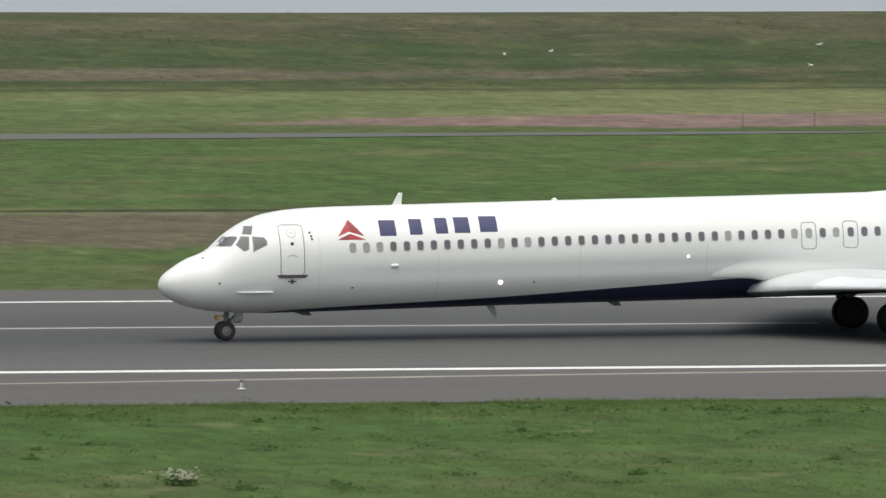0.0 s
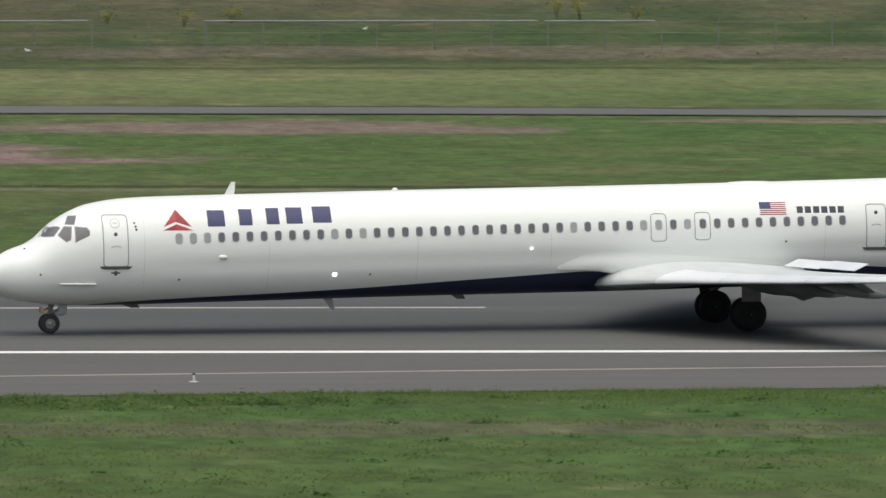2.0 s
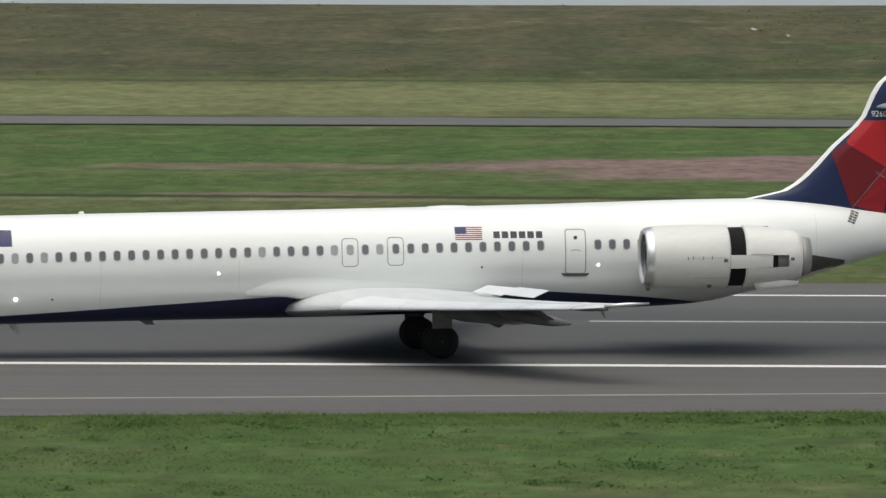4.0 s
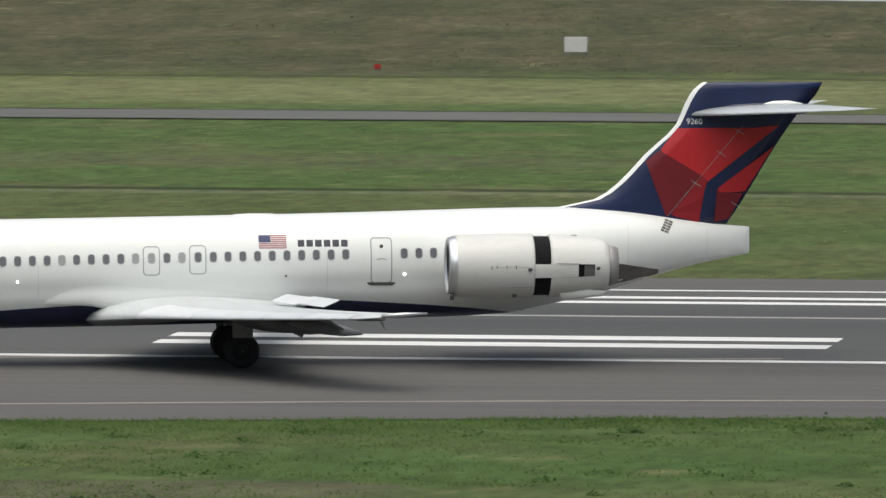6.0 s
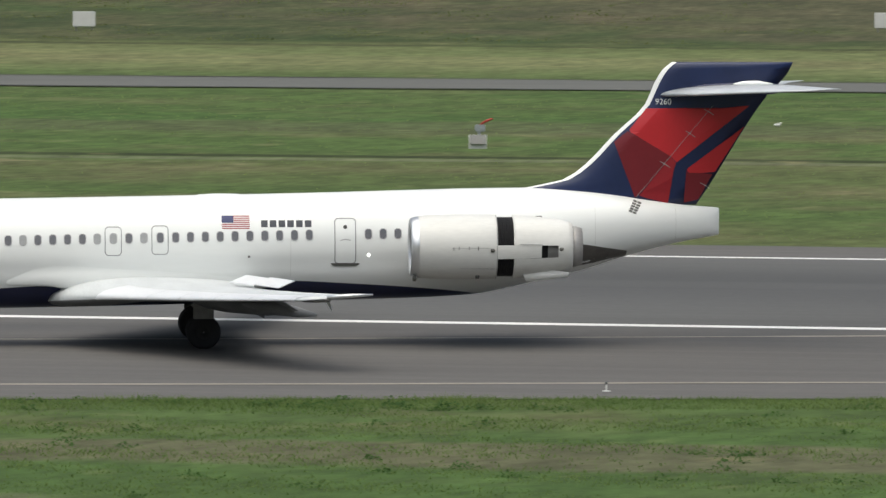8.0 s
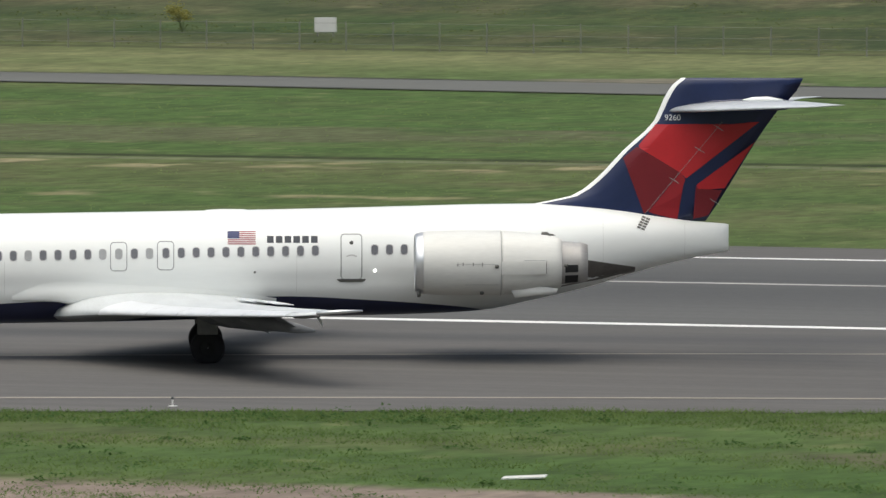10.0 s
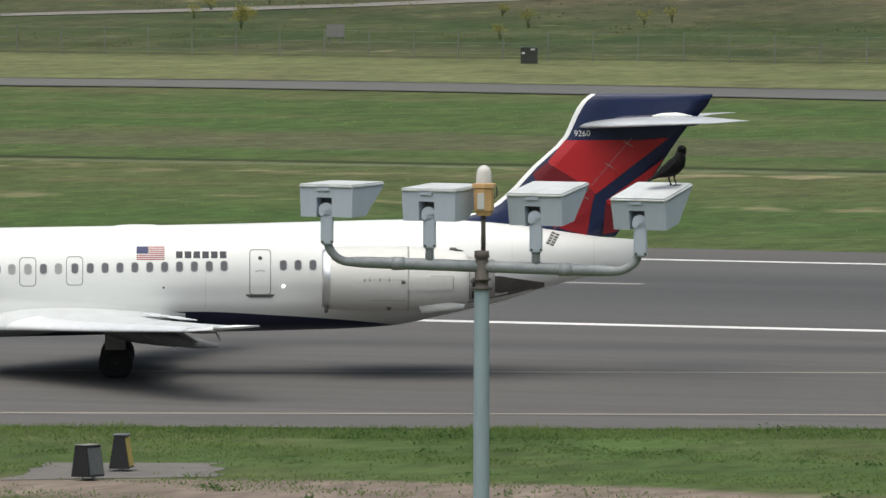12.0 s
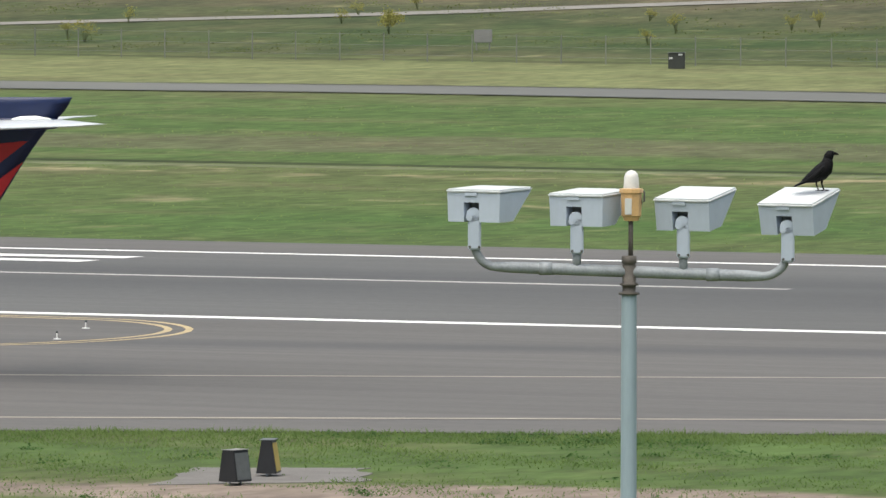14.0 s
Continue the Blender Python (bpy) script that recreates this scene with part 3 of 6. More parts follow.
def strip(bm, rows, put=on_skin, nx=4, off=0.004, mat=0):
    """A thin painted patch on the skin from rows (z, s at its front, s at its back)."""
    prev = None
    for z, s0, s1 in rows:
        row = [bm.verts.new(put(s0 + (s1 - s0) * i / nx, z, off)) for i in range(nx + 1)]
        if prev:
            for i in range(nx):
                bm.faces.new((prev[i], prev[i + 1], row[i + 1], row[i])).material_index = mat
        prev = row


def bar(bm, s0, s1, z0, z1, slope=0.0, off=0.004, n=5, nx=2, mat=0, lean=0.0):
    strip(bm, [(z0 + (z1 - z0) * i / n, s0 - lean * i / n, s1 - lean * i / n) for i in range(n + 1)], nx=nx, off=off, mat=mat)


def round_rect(s0, s1, z0, z1, r, n=5, slope=0.0):
    pts = []
    for cs, cz, a0 in ((s1 - r, z1 - r, 0), (s0 + r, z1 - r, 90), (s0 + r, z0 + r, 180), (s1 - r, z0 + r, 270)):
        for k in range(n + 1):
            a = radians(a0 + 90 * k / n)
            pts.append((cs + r * math.cos(a), cz + r * math.sin(a)))
    return pts


def outline(bm, s0, s1, z0, z1, r, t, off=0.006, mat=0):
    """The seam round a door or hatch: a thin ring on the skin, cut in short steps so that it follows the curve."""
    a, b = round_rect(s0, s1, z0, z1, r), round_rect(s0 + t, s1 - t, z0 + t, z1 - t, max(r - t, 0.01))
    n = len(a)
    for i in range(n):
        j = (i + 1) % n
        k = 8 if math.hypot(a[i][0] - a[j][0], a[i][1] - a[j][1]) > 0.25 else 1
        for q in range(k):
            u, w = q / k, (q + 1) / k
            ps = [(a[i][0] + (a[j][0] - a[i][0]) * u, a[i][1] + (a[j][1] - a[i][1]) * u), (a[i][0] + (a[j][0] - a[i][0]) * w, a[i][1] + (a[j][1] - a[i][1]) * w),
                  (b[i][0] + (b[j][0] - b[i][0]) * w, b[i][1] + (b[j][1] - b[i][1]) * w), (b[i][0] + (b[j][0] - b[i][0]) * u, b[i][1] + (b[j][1] - b[i][1]) * u)]
            bm.faces.new([bm.verts.new(on_skin(s, z, off)) for s, z in ps]).material_index = mat


def build_door(plane, name, s0, s1, z0, z1, port, sill, label):
    bm = bmesh.new()
    strip(bm, [(z0 + (z1 - z0) * i / 10, s0 - 0.02, s1 + 0.02) for i in range(11)], nx=4, off=0.003)
    d = part(name, bm, WHITE, plane, label, True)
    bm = bmesh.new()
    outline(bm, s1, s0, z0, z1, 0.13, 0.034)
    part("door_seam", bm, SEAM, d, "grey door seam")
    bm = bmesh.new()
    c = on_skin((s0 + s1) / 2, port)
    turned(bm, [(0, 0.0), (0.0, 0.065), (0.02, 0.06), (0.02, 0)], "y", 14, (c[0], c[1] - 0.018, c[2]))
    part("door_porthole", bm, SILL, d, "small dark viewing port")
    bm = bmesh.new()
    strip(bm, [(z0 - 0.075, s0 - 0.01, s1 + 0.01), (z0 - 0.03, s0 + 0.08, s1 - 0.08), (z0 + 0.03, s0 + 0.12, s1 - 0.12)], nx=4, off=0.03)
    if sill:
        bar(bm, (s0 + s1) / 2 + 0.15, (s0 + s1) / 2 - 0.15, z0 - 0.22, z0 - 0.17, n=1, off=0.01)
        bar(bm, (s0 + s1) / 2 + 0.05, (s0 + s1) / 2 - 0.05, z0 - 0.28, z0 - 0.13, n=1, off=0.012)
    part("door_sill", bm, SILL, d, "dark scuffed door sill")
    bm = bmesh.new()
    mid = (s0 + s1) / 2
    for k in range(6):
        a = -0.16 + 0.055 * k
        bar(bm, mid - a, mid - a - 0.055, port - 0.45 + 0.035 * math.sin(k * 0.62), port - 0.415 + 0.035 * math.sin(k * 0.62), n=1, nx=1, off=0.012)
    part("door_handle", bm, PANERIM, d, "pale recessed door handle")
    if sill:
        bm = bmesh.new()
        for k in range(20):
            a0, a1 = 2 * math.pi * k / 20, 2 * math.pi * (k + 1) / 20
            bm.faces.new([bm.verts.new(on_skin(mid + r * math.cos(a), port + 0.36 + r * math.sin(a), 0.008)) for r, a in ((0.17, a0), (0.13, a0), (0.13, a1), (0.17, a1))])
        bar(bm, mid + 0.08, mid - 0.08, port + 0.34, port + 0.39, n=1, off=0.008)
        part("door_emblem", bm, JOINT, d, "faint grey round emblem")


def build_windows(plane):
    def window_mesh(pane):
        bm = bmesh.new()
        outer, inner = round_rect(-0.125, 0.125, -0.18, 0.18, 0.10), round_rect(-0.102, 0.102, -0.157, 0.157, 0.085)
        o = [bm.verts.new((p[0], -0.006, p[1])) for p in outer]
        i = [bm.verts.new((p[0], -0.012, p[1])) for p in inner]
        g = [bm.verts.new((p[0], -0.003, p[1])) for p in inner]
        for k in range(len(o)):
            j = (k + 1) % len(o)
            bm.faces.new((o[k], o[j], i[j], i[k])).material_index = 1
            bm.faces.new((i[k], i[j], g[j], g[k])).material_index = 1
        bm.faces.new(g).material_index = 0
        return bm

    # the row is broken by the overwing exits and the aft service door
    row = [19.37 - 0.4838 * k for k in range(34)] + [2.88, 2.375, 1.885, 1.35] + [0.85 - 0.4845 * k for k in range(10)] + [-5.44 - 0.483 * k for k in range(4)]
    first = {}
    for k, s in enumerate(row):
        z = float(np.interp(s, [-6.9, -3.5, 2.9, 5.4, 14.0, 19.4], [3.70, 3.655, 3.545, 3.50, 3.328, 3.215]))
        light = k in (0, 1, 2, 11, 13, 28, 33, 34, 36)
        c, h, w = section(s)
        e = 0.05
        tilt = math.degrees(math.atan2(skin_y(s, z + e) - skin_y(s, z - e), 2 * e))
        m = pose(-s, skin_y(s, z) - 0.001, z, -tilt)
        if light not in first:
            first[light] = part("cabin_window", window_mesh(light), [PANELIGHT if light else PANE, PANERIM], plane,
                                "pale cabin window with its blind down" if light else "dark oval cabin window", m=m)
        else:
            o = part_copy(first[light], m)
            o["label"] = first[light]["label"]


def build_livery(plane):
    # emblem: a red triangle split by a white chevron
    def triangle(bm, p, q, r, off=0.006, n=6):
        """A painted triangle laid on the skin in small steps."""
        grid = [[bm.verts.new(on_skin(*[p[c] + (q[c] - p[c]) * i / n + (r[c] - q[c]) * j / n for c in (0, 1)], off)) for j in range(i + 1)] for i in range(n + 1)]
        for i in range(n):
            for j in range(i + 1):
                bm.faces.new((grid[i][j], grid[i + 1][j], grid[i + 1][j + 1]))
                if j < i:
                    bm.faces.new((grid[i][j], grid[i + 1][j + 1], grid[i][j + 1]))

    tip, apex, left, right = (19.42, 4.17), (19.46, 3.765), (19.87, 3.60), (18.92, 3.60)
    for pts, mat, name, label in (((tip, left, apex), LOGORED, "emblem", "red emblem half"), ((tip, apex, right), REDMID, "emblem", "darker red emblem half"),
                                  (((19.43, 3.69), (19.90, 3.485), (19.43, 3.485)), REDMID, "emblem_base", "dark red lower emblem part"), (((19.43, 3.69), (19.43, 3.485), (18.85, 3.485)), LOGORED, "emblem_base", "red lower emblem part")):
        bm = bmesh.new()
        triangle(bm, *pts)
        part(name, bm, mat, plane, label)
    # the airline's title as plain blocks
    for s0, s1, z0 in ((18.40, 17.73, 3.585), (17.32, 16.79, 3.615), (16.39, 15.87, 3.645), (15.71, 15.08, 3.66), (14.80, 14.09, 3.685)):
        bm = bmesh.new()
        bar(bm, s0 - 0.04, s1 + 0.04, z0 + 0.02, z0 + 0.55, n=8, off=0.006)
        part("title_block", bm, LETTER, plane, "plain navy title block")
    for k in range(6):
        s0 = -1.94 - k * 0.286
        bm = bmesh.new()
        bar(bm, s0, s0 - 0.215, 3.905, 4.125, n=4, off=0.006)
        part("registration_bar", bm, DARKLETTER, plane, "plain dark grey bar")
    # flag
    bm = bmesh.new()
    for k in range(13):
        z = 4.275 - k * 0.0325
        if k % 2 == 0:
            bar(bm, -0.66 if k > 6 else -1.02, -1.57, z - 0.0325, z, n=1, off=0.008)
    part("flag_stripes", bm, FLAGRED, plane, "red stripes of a flag")
    bm = bmesh.new()
    bar(bm, -0.655, -1.04, 4.275 - 7 * 0.0325, 4.277, n=3, off=0.009)
    part("flag_canton", bm, FLAGBLUE, plane, "blue canton of a flag")


def build_cockpit(plane):
    panes = [((23.88, 3.27), (23.64, 3.57), (23.35, 3.60), (23.30, 3.56), (23.52, 3.30)), ((23.36, 3.33), (23.16, 3.59), (22.94, 3.59), (23.00, 3.20), (23.14, 3.14)),
             ((22.80, 3.60), (22.46, 3.575), (22.38, 3.47), (22.39, 3.34), (22.82, 3.13)), ((23.10, 3.70), (22.96, 3.94), (22.73, 3.96), (22.84, 3.69))]
    for poly in panes:
        for grow, mat, off, nm, lb in ((1.16, SEAM, 0.006, "windscreen_frame", "grey windscreen frame"), (1.0, COCKPIT, 0.012, "windscreen_pane", "dark windscreen pane")):
            cs, cz = sum(p[0] for p in poly) / len(poly), sum(p[1] for p in poly) / len(poly)
            bm = bmesh.new()
            n = len(poly)
            loops = []
            for f in (1.0, 0.66, 0.33):
                loop = []
                for i in range(n):
                    a, b = poly[i], poly[(i + 1) % n]
                    for q in range(4):
                        s, z = a[0] + (b[0] - a[0]) * q / 4, a[1] + (b[1] - a[1]) * q / 4
                        loop.append(bm.verts.new(on_skin(cs + (s - cs) * f * grow, cz + (z - cz) * f * grow, off)))
                loops.append(loop)
            mid = bm.verts.new(on_skin(cs, cz, off))
            for a, b in zip(loops, loops[1:]):
                for i in range(len(a)):
                    j = (i + 1) % len(a)
                    bm.faces.new((a[i], a[j], b[j], b[i]))
            for i in range(len(loops[-1])):
                bm.faces.new((loops[-1][i], loops[-1][(i + 1) % len(loops[-1])], mid))
            part(nm, bm, mat, plane, lb, True)


def airfoil(le_s, chord, lat, z, thick, droop=0.0, n=14, pitch=0.0):
    """One wing section, from the trailing edge over the top to the nose and back below."""
    pts = []
    for side in (1, -1):
        for k in range(n + 1):
            u = 1 - k / n if side > 0 else k / n
            if side < 0 and k == 0:
                continue
            u = u**1.5
            t = thick * 5 * (0.2969 * math.sqrt(u) - 0.126 * u - 0.3516 * u**2 + 0.2843 * u**3 - 0.1015 * u**4)
            zz = z + side * t * (1.1 if side > 0 else 0.55) * chord - droop * max(0, 0.16 - u) * chord + pitch * u * chord
            pts.append((-(le_s - u * chord), -lat, zz))
    return pts


# lateral place, leading edge, chord, height of the leading edge, thickness
WING = [(1.15, 5.0, 6.8, 1.49, 0.160), (2.0, 4.57, 6.3, 1.55, 0.158), (4.0, 3.56, 5.1, 1.70, 0.130), (5.2, 2.95, 4.5, 1.76, 0.118), (7.0, 2.04, 3.9, 1.84, 0.11),
        (10.5, 0.27, 3.05, 2.0, 0.105), (15.8, -2.41, 1.97, 2.27, 0.10), (16.35, -3.1, 1.25, 2.34, 0.09)]
RISE = 0.08


def wing_at(lat):
    la = [w[0] for w in WING]
    return [float(np.interp(lat, la, [w[k] for w in WING])) for k in range(1, 5)]


def build_wing(plane, side):
    def mirror(bm):
        if side < 0:
            for v in bm.verts:
                v.co.y = -v.co.y
        return bm

    bm = bmesh.new()
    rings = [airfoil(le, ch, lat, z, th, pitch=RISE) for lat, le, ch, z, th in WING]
    # lower faces take the darker grey, which has the wing's shade in it
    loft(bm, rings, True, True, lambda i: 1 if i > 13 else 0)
    wing = part("wing", mirror(bm), [WINGGREY, SHADEGREY], plane, "swept grey metal wing", True)
    # slats: bright metal leading edge panels
    lats = [4.0, 7.0, 8.9, 10.9, 12.9, 15.5]
    for a, b in zip(lats, lats[1:]):
        bm = bmesh.new()
        rings = []
        for q in range(5):
            lat = a + 0.015 + (b - a - 0.03) * q / 4
            le, ch, z, th = wing_at(lat)
            sec = airfoil(le + 0.03, ch, lat, z + 0.008, th, pitch=RISE)
            rings.append([sec[k] for k in range(15 - 6, 15)])
        rings = [r + [(p[0] + 0.05, p[1], p[2] - 0.03) for p in reversed(r)] for r in rings]
        loft(bm, rings, True, False)
        part("slat", mirror(bm), SLATMETAL, wing, "bright polished metal slat", True)
    # flaps lowered behind the wing
    for a, b, dz in ((2.0, 5.4, -0.02), (5.6, 9.6, 0.0)):
        bm = bmesh.new()
        rings = []
        for lat in (a, b):
            le, ch, z, th = wing_at(lat)
            te = le - ch
            c = 0.30 * ch
            ring = []
            for u, t in ((0, 0.03), (0.25, 0.10), (0.6, 0.07), (1, 0.0), (0.6, -0.03), (0.25, -0.06), (0, -0.04)):
                p = Matrix.Rotation(radians(38), 2) @ Vector((u * c, t * c))
                ring.append((-(te + c * 0.62) + p.x, -lat, z + RISE * ch * 0.6 - 0.10 - u * c * 0.42 + t * c + dz))
            rings.append(ring)
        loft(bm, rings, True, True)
        part("flap", mirror(bm), SHADEGREY, wing, "lowered grey flap", True)
    for lat in (3.4, 6.3, 9.0):
        le, ch, z, th = wing_at(lat)
        bm = bmesh.new()
        s = le - ch * 0.72
        rings = [[(-(s - q), -lat + 0.11 * r * math.cos(a), z + RISE * ch * 0.5 - 0.34 - 0.30 * q * 0.5 + 0.22 * r * math.sin(a)) for a in [2 * math.pi * k / 10 for k in range(10)]]
                 for q, r in ((-0.5, 0.15), (0, 0.8), (0.6, 1.0), (1.3, 0.8), (1.9, 0.2))]
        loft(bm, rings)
        part("flap_hinge_fairing", mirror(bm), SHADEGREY, wing, "flap hinge fairing in shade-darkened grey", True)
    # wing root fairing: a soft swelling of the skin above and ahead of the wing
    bm = bmesh.new()
    rings = []
    for q in range(41):
        s = 6.35 - 8.6 * q / 40
        zt = curve_at(s, [6.35, 5.85, 5.3, 4.7, 4.1, 3.0, 1.0, -1.0, -2.25], [2.18, 2.42, 2.62, 2.69, 2.68, 2.60, 2.48, 2.30, 2.10])
        zb = curve_at(s, [6.35, 5.0, 4.6, 3.5, 0.0, -2.25], [2.02, 2.0, 1.94, 1.80, 1.75, 1.95])
        swell = 0.20 * math.sin(math.pi * min(max(q / 40, 0.0), 1.0)) ** 0.6
        row = []
        for k in range(13):
            u = k / 12
            z = zt + (zb - zt) * u
            row.append(on_skin(s, z, swell * u * u * (3 - 2 * u) - 0.008 * (1 - u) ** 6 + 0.004))
        row.append(on_skin(s, zb - 0.03, -0.05))
        rings.append(row)
    loft(bm, rings, False, False)
    part("wing_root_fairing", mirror(bm), WHITE, wing, "white wing root fairing", True)
    # wing tip lamp housing and static discharge wick
    bm = bmesh.new()
    tube(bm, [(3.2, -16.36, 2.40), (3.9, -16.42, 2.45), (4.65, -16.42, 2.48)], [0.05, 0.07, 0.03], 8)
    part("tip_lamp_housing", mirror(bm), ALU, wing, "pale wing tip lamp housing", True)
    bm = bmesh.new()
    le, ch, z, th = wing_at(15.9)
    tube(bm, [(-(le + 0.02), -15.55, z - 0.03), (-(le - 0.3), -16.0, z), (-(le - 0.75), -16.38, z + 0.02)], [0.05, 0.07, 0.05], 8)
    part("tip_lamp_glass", mirror(bm), SILL, wing, "dark wing tip lamp glass", True)
    bm = bmesh.new()
    tube(bm, [(3.2, -15.2, 2.30), (3.35, -15.2, 2.10), (3.42, -15.2, 1.92)], [0.03, 0.05, 0.02], 6)
    part("fuel_vent", mirror(bm), WINGGREY, wing, "pale vent mast below the wing")
    # two spoiler panels side by side on one hinge line
    for a, b in ((4.5, 6.73), (6.75, 9.0)):
        (s0, z0), (s1, z1) = [(float(np.interp(q, [4.5, 9.0], [-0.77, -2.08])), float(np.interp(q, [4.5, 9.0], [2.23, 2.31]))) for q in (a, b)]
        w = math.hypot(b - a, s1 - s0)
        bm = bmesh.new()
        box(bm, (0, -w / 2, 0), (0.62, w / 2, 0.03), 0.008)
        sp = part("spoiler", bm, SLATMETAL, wing, "pale grey hinged spoiler panel")
        SPOILERS.append((sp, (-(s0 + s1) / 2, -(a + b) / 2 * side, (z0 + z1) / 2), math.degrees(math.atan2(s0 - s1, b - a)) * side))
    return wing


SPOILERS, COWLS, WHEELS, HEADS = [], [], [], []


def build_fin(plane):
    LE_Z, LE_S = [4.95, 5.10, 5.20, 5.37, 5.87, 6.86, 7.84, 8.53, 9.05, 9.22], [-9.6, -10.6, -11.1, -11.9, -12.65, -13.6, -14.62, -14.92, -15.25, -15.5]
    TE_Z, TE_S = [4.3, 4.57, 8.15, 8.8, 9.27], [-16.1, -16.32, -18.65, -19.27, -19.52]

    def le(z):
        return curve_at(z, LE_Z, LE_S)

    def te(z):
        return curve_at(z, TE_Z, TE_S)

    def half(u):
        return 0.165 * min(1, (u / 0.16) ** 0.5, (1 - u) / 0.30)

    zs = [4.55, 4.8, 4.95, 5.05, 5.15, 5.25, 5.37, 5.6, 5.87, 6.2, 6.5, 6.86, 7.2, 7.5, 7.84, 8.2, 8.53, 8.8, 9.0, 9.15, 9.23]
    bm = bmesh.new()
    us = [0, 0.01, 0.04, 0.09, 0.16, 0.35, 0.55, 0.7, 0.85, 1.0]
    rings = []
    for z in zs:
        a, b = le(z), te(z)
        top = 1 if z < 9.2 else 0.6
        ring = [(-(a + (b - a) * u), -half(u) * top, z) for u in us] + [(-(a + (b - a) * u), half(u) * top, z) for u in reversed(us[1:-1])]
        rings.append(ring)
    n = len(us)
    loft(bm, rings, True, True, lambda i: 1 if i in (0, 1, 2 * n - 4, 2 * n - 3) else 0)
    fin = part("tail_fin", bm, [FINNAVY, WHITE], plane, "navy tail fin with a white leading edge", True)

    def fy(s, z):
        a, b = le(z), te(z)
        u = min(max((s - a) / (b - a), 0.001), 0.999)
        return half(u)

    def fin_patch(name, poly, mat, label, lift=0.018):
        for side in (1, -1):
            bm = bmesh.new()
            zlo, zhi = min(p[1] for p in poly), max(p[1] for p in poly)
            prev = None
            for i in range(25):
                z = zlo + 0.001 + (zhi - zlo - 0.002) * i / 24
                cuts = []
                for k in range(len(poly)):
                    (s0, z0), (s1, z1) = poly[k], poly[(k + 1) % len(poly)]
                    if (z0 - z) * (z1 - z) < 0:
                        cuts.append(s0 + (s1 - s0) * (z - z0) / (z1 - z0))
                if len(cuts) < 2:
                    continue
                hi, lo = max(cuts), min(cuts)
                row = [bm.verts.new((-(hi + (lo - hi) * q / 8), -side * (fy(hi + (lo - hi) * q / 8, z) + lift), z)) for q in range(9)]
                if prev:
                    for q in range(8):
                        bm.faces.new((prev[q], prev[q + 1], row[q + 1], row[q]))
                prev = row
            part(name, bm, mat, fin, label)

    fin_patch("red_panel", [(-14.70, 7.77), (-18.05, 7.79), (-17.62, 7.46), (-15.66, 5.95), (-15.47, 6.14), (-14.07, 6.98)], RED, "bright red fin panel")
    fin_patch("red_panel", [(-14.05, 6.98), (-15.47, 6.14), (-14.42, 4.86), (-14.28, 4.80), (-13.60, 6.62)], REDDARK, "dark red fin panel")
    fin_patch("red_panel", [(-15.47, 6.14), (-15.64, 5.93), (-15.56, 5.70), (-15.38, 4.60), (-14.42, 4.84)], REDMID, "mid red fin panel")
    fin_patch("red_panel", [(-15.98, 5.72), (-17.90, 7.12), (-16.92, 5.62), (-16.10, 5.56)], RED, "bright red fin panel")
    fin_patch("red_panel", [(-15.98, 5.70), (-16.10, 5.54), (-16.86, 5.58), (-16.38, 4.72), (-15.90, 4.62)], REDDARK, "dark red fin panel")
    # pale hinge brackets along the rudder's seam and trailing edge
    for s, z in ((-16.66, 7.62), (-16.05, 6.90), (-15.22, 5.90), (-16.55, 5.20)):
        bm = bmesh.new()
        for o in (0.0, 0.13):
            tube(bm, [(-(s + 0.10 - o), -fy(s, z) - 0.03, z + 0.08 - o * 0.6), (-(s - 0.08 - o), -fy(s - 0.1, z) - 0.03, z - 0.04 - o * 0.6)], 0.012, 6)
        part("hinge_bracket", bm, STRUT, fin, "small pale hinge bracket")
    # rudder hinge line
    for side in (1, -1):
        bm = bmesh.new()
        for i in range(20):
            z0, z1 = 4.80 + i * 0.15, 4.80 + (i + 1) * 0.15
            s0, s1 = -14.30 - (z0 - 4.78) * 0.84, -14.30 - (z1 - 4.78) * 0.84
            bm.faces.new([bm.verts.new((-(s + d), -side * (fy(s, z) + 0.026), z)) for s, z, d in ((s0, z0, 0.009), (s0, z0, -0.009), (s1, z1, -0.009), (s1, z1, 0.009))])
        part("rudder_seam", bm, SEAM, fin)
    # fleet number
    cu = bpy.data.curves.new("fleet_number", "FONT")
    cu.body, cu.size, cu.align_x = "9260", 0.27, "LEFT"
    tmp = bpy.data.objects.new("fleet_number", cu)
    scene.collection.objects.link(tmp)
    me = bpy.data.meshes.new_from_object(tmp.evaluated_get(bpy.context.evaluated_depsgraph_get()))
    bpy.data.objects.remove(tmp)
    me.materials.append(WHITE)
    ob = new("fleet_number", me)
    ob.parent = fin
    ob.matrix_basis = pose(14.94, -0.190, 7.85, 90)
    ob["label"] = "white fleet number 9260"
    # tailplane on top
    for side in (1, -1):
        bm = bmesh.new()
        rings = [airfoil(-15.05, 4.1, 0.05, 8.14, 0.085, pitch=0.085), airfoil(-16.2, 3.35, 1.6, 8.22, 0.08, pitch=0.085), airfoil(-19.25, 1.22, 6.1, 8.41 + 0.08 * side, 0.06, pitch=0.06), airfoil(-19.8, 0.66, 6.2, 8.45 + 0.08 * side, 0.04, pitch=0.06)]
        loft(bm, rings, True, True)
        if side < 0:
            for v in bm.verts:
                v.co.y = -v.co.y
        part("tailplane", bm, TAILGREY, fin, "pale grey tailplane", True)
    bm = bmesh.new()
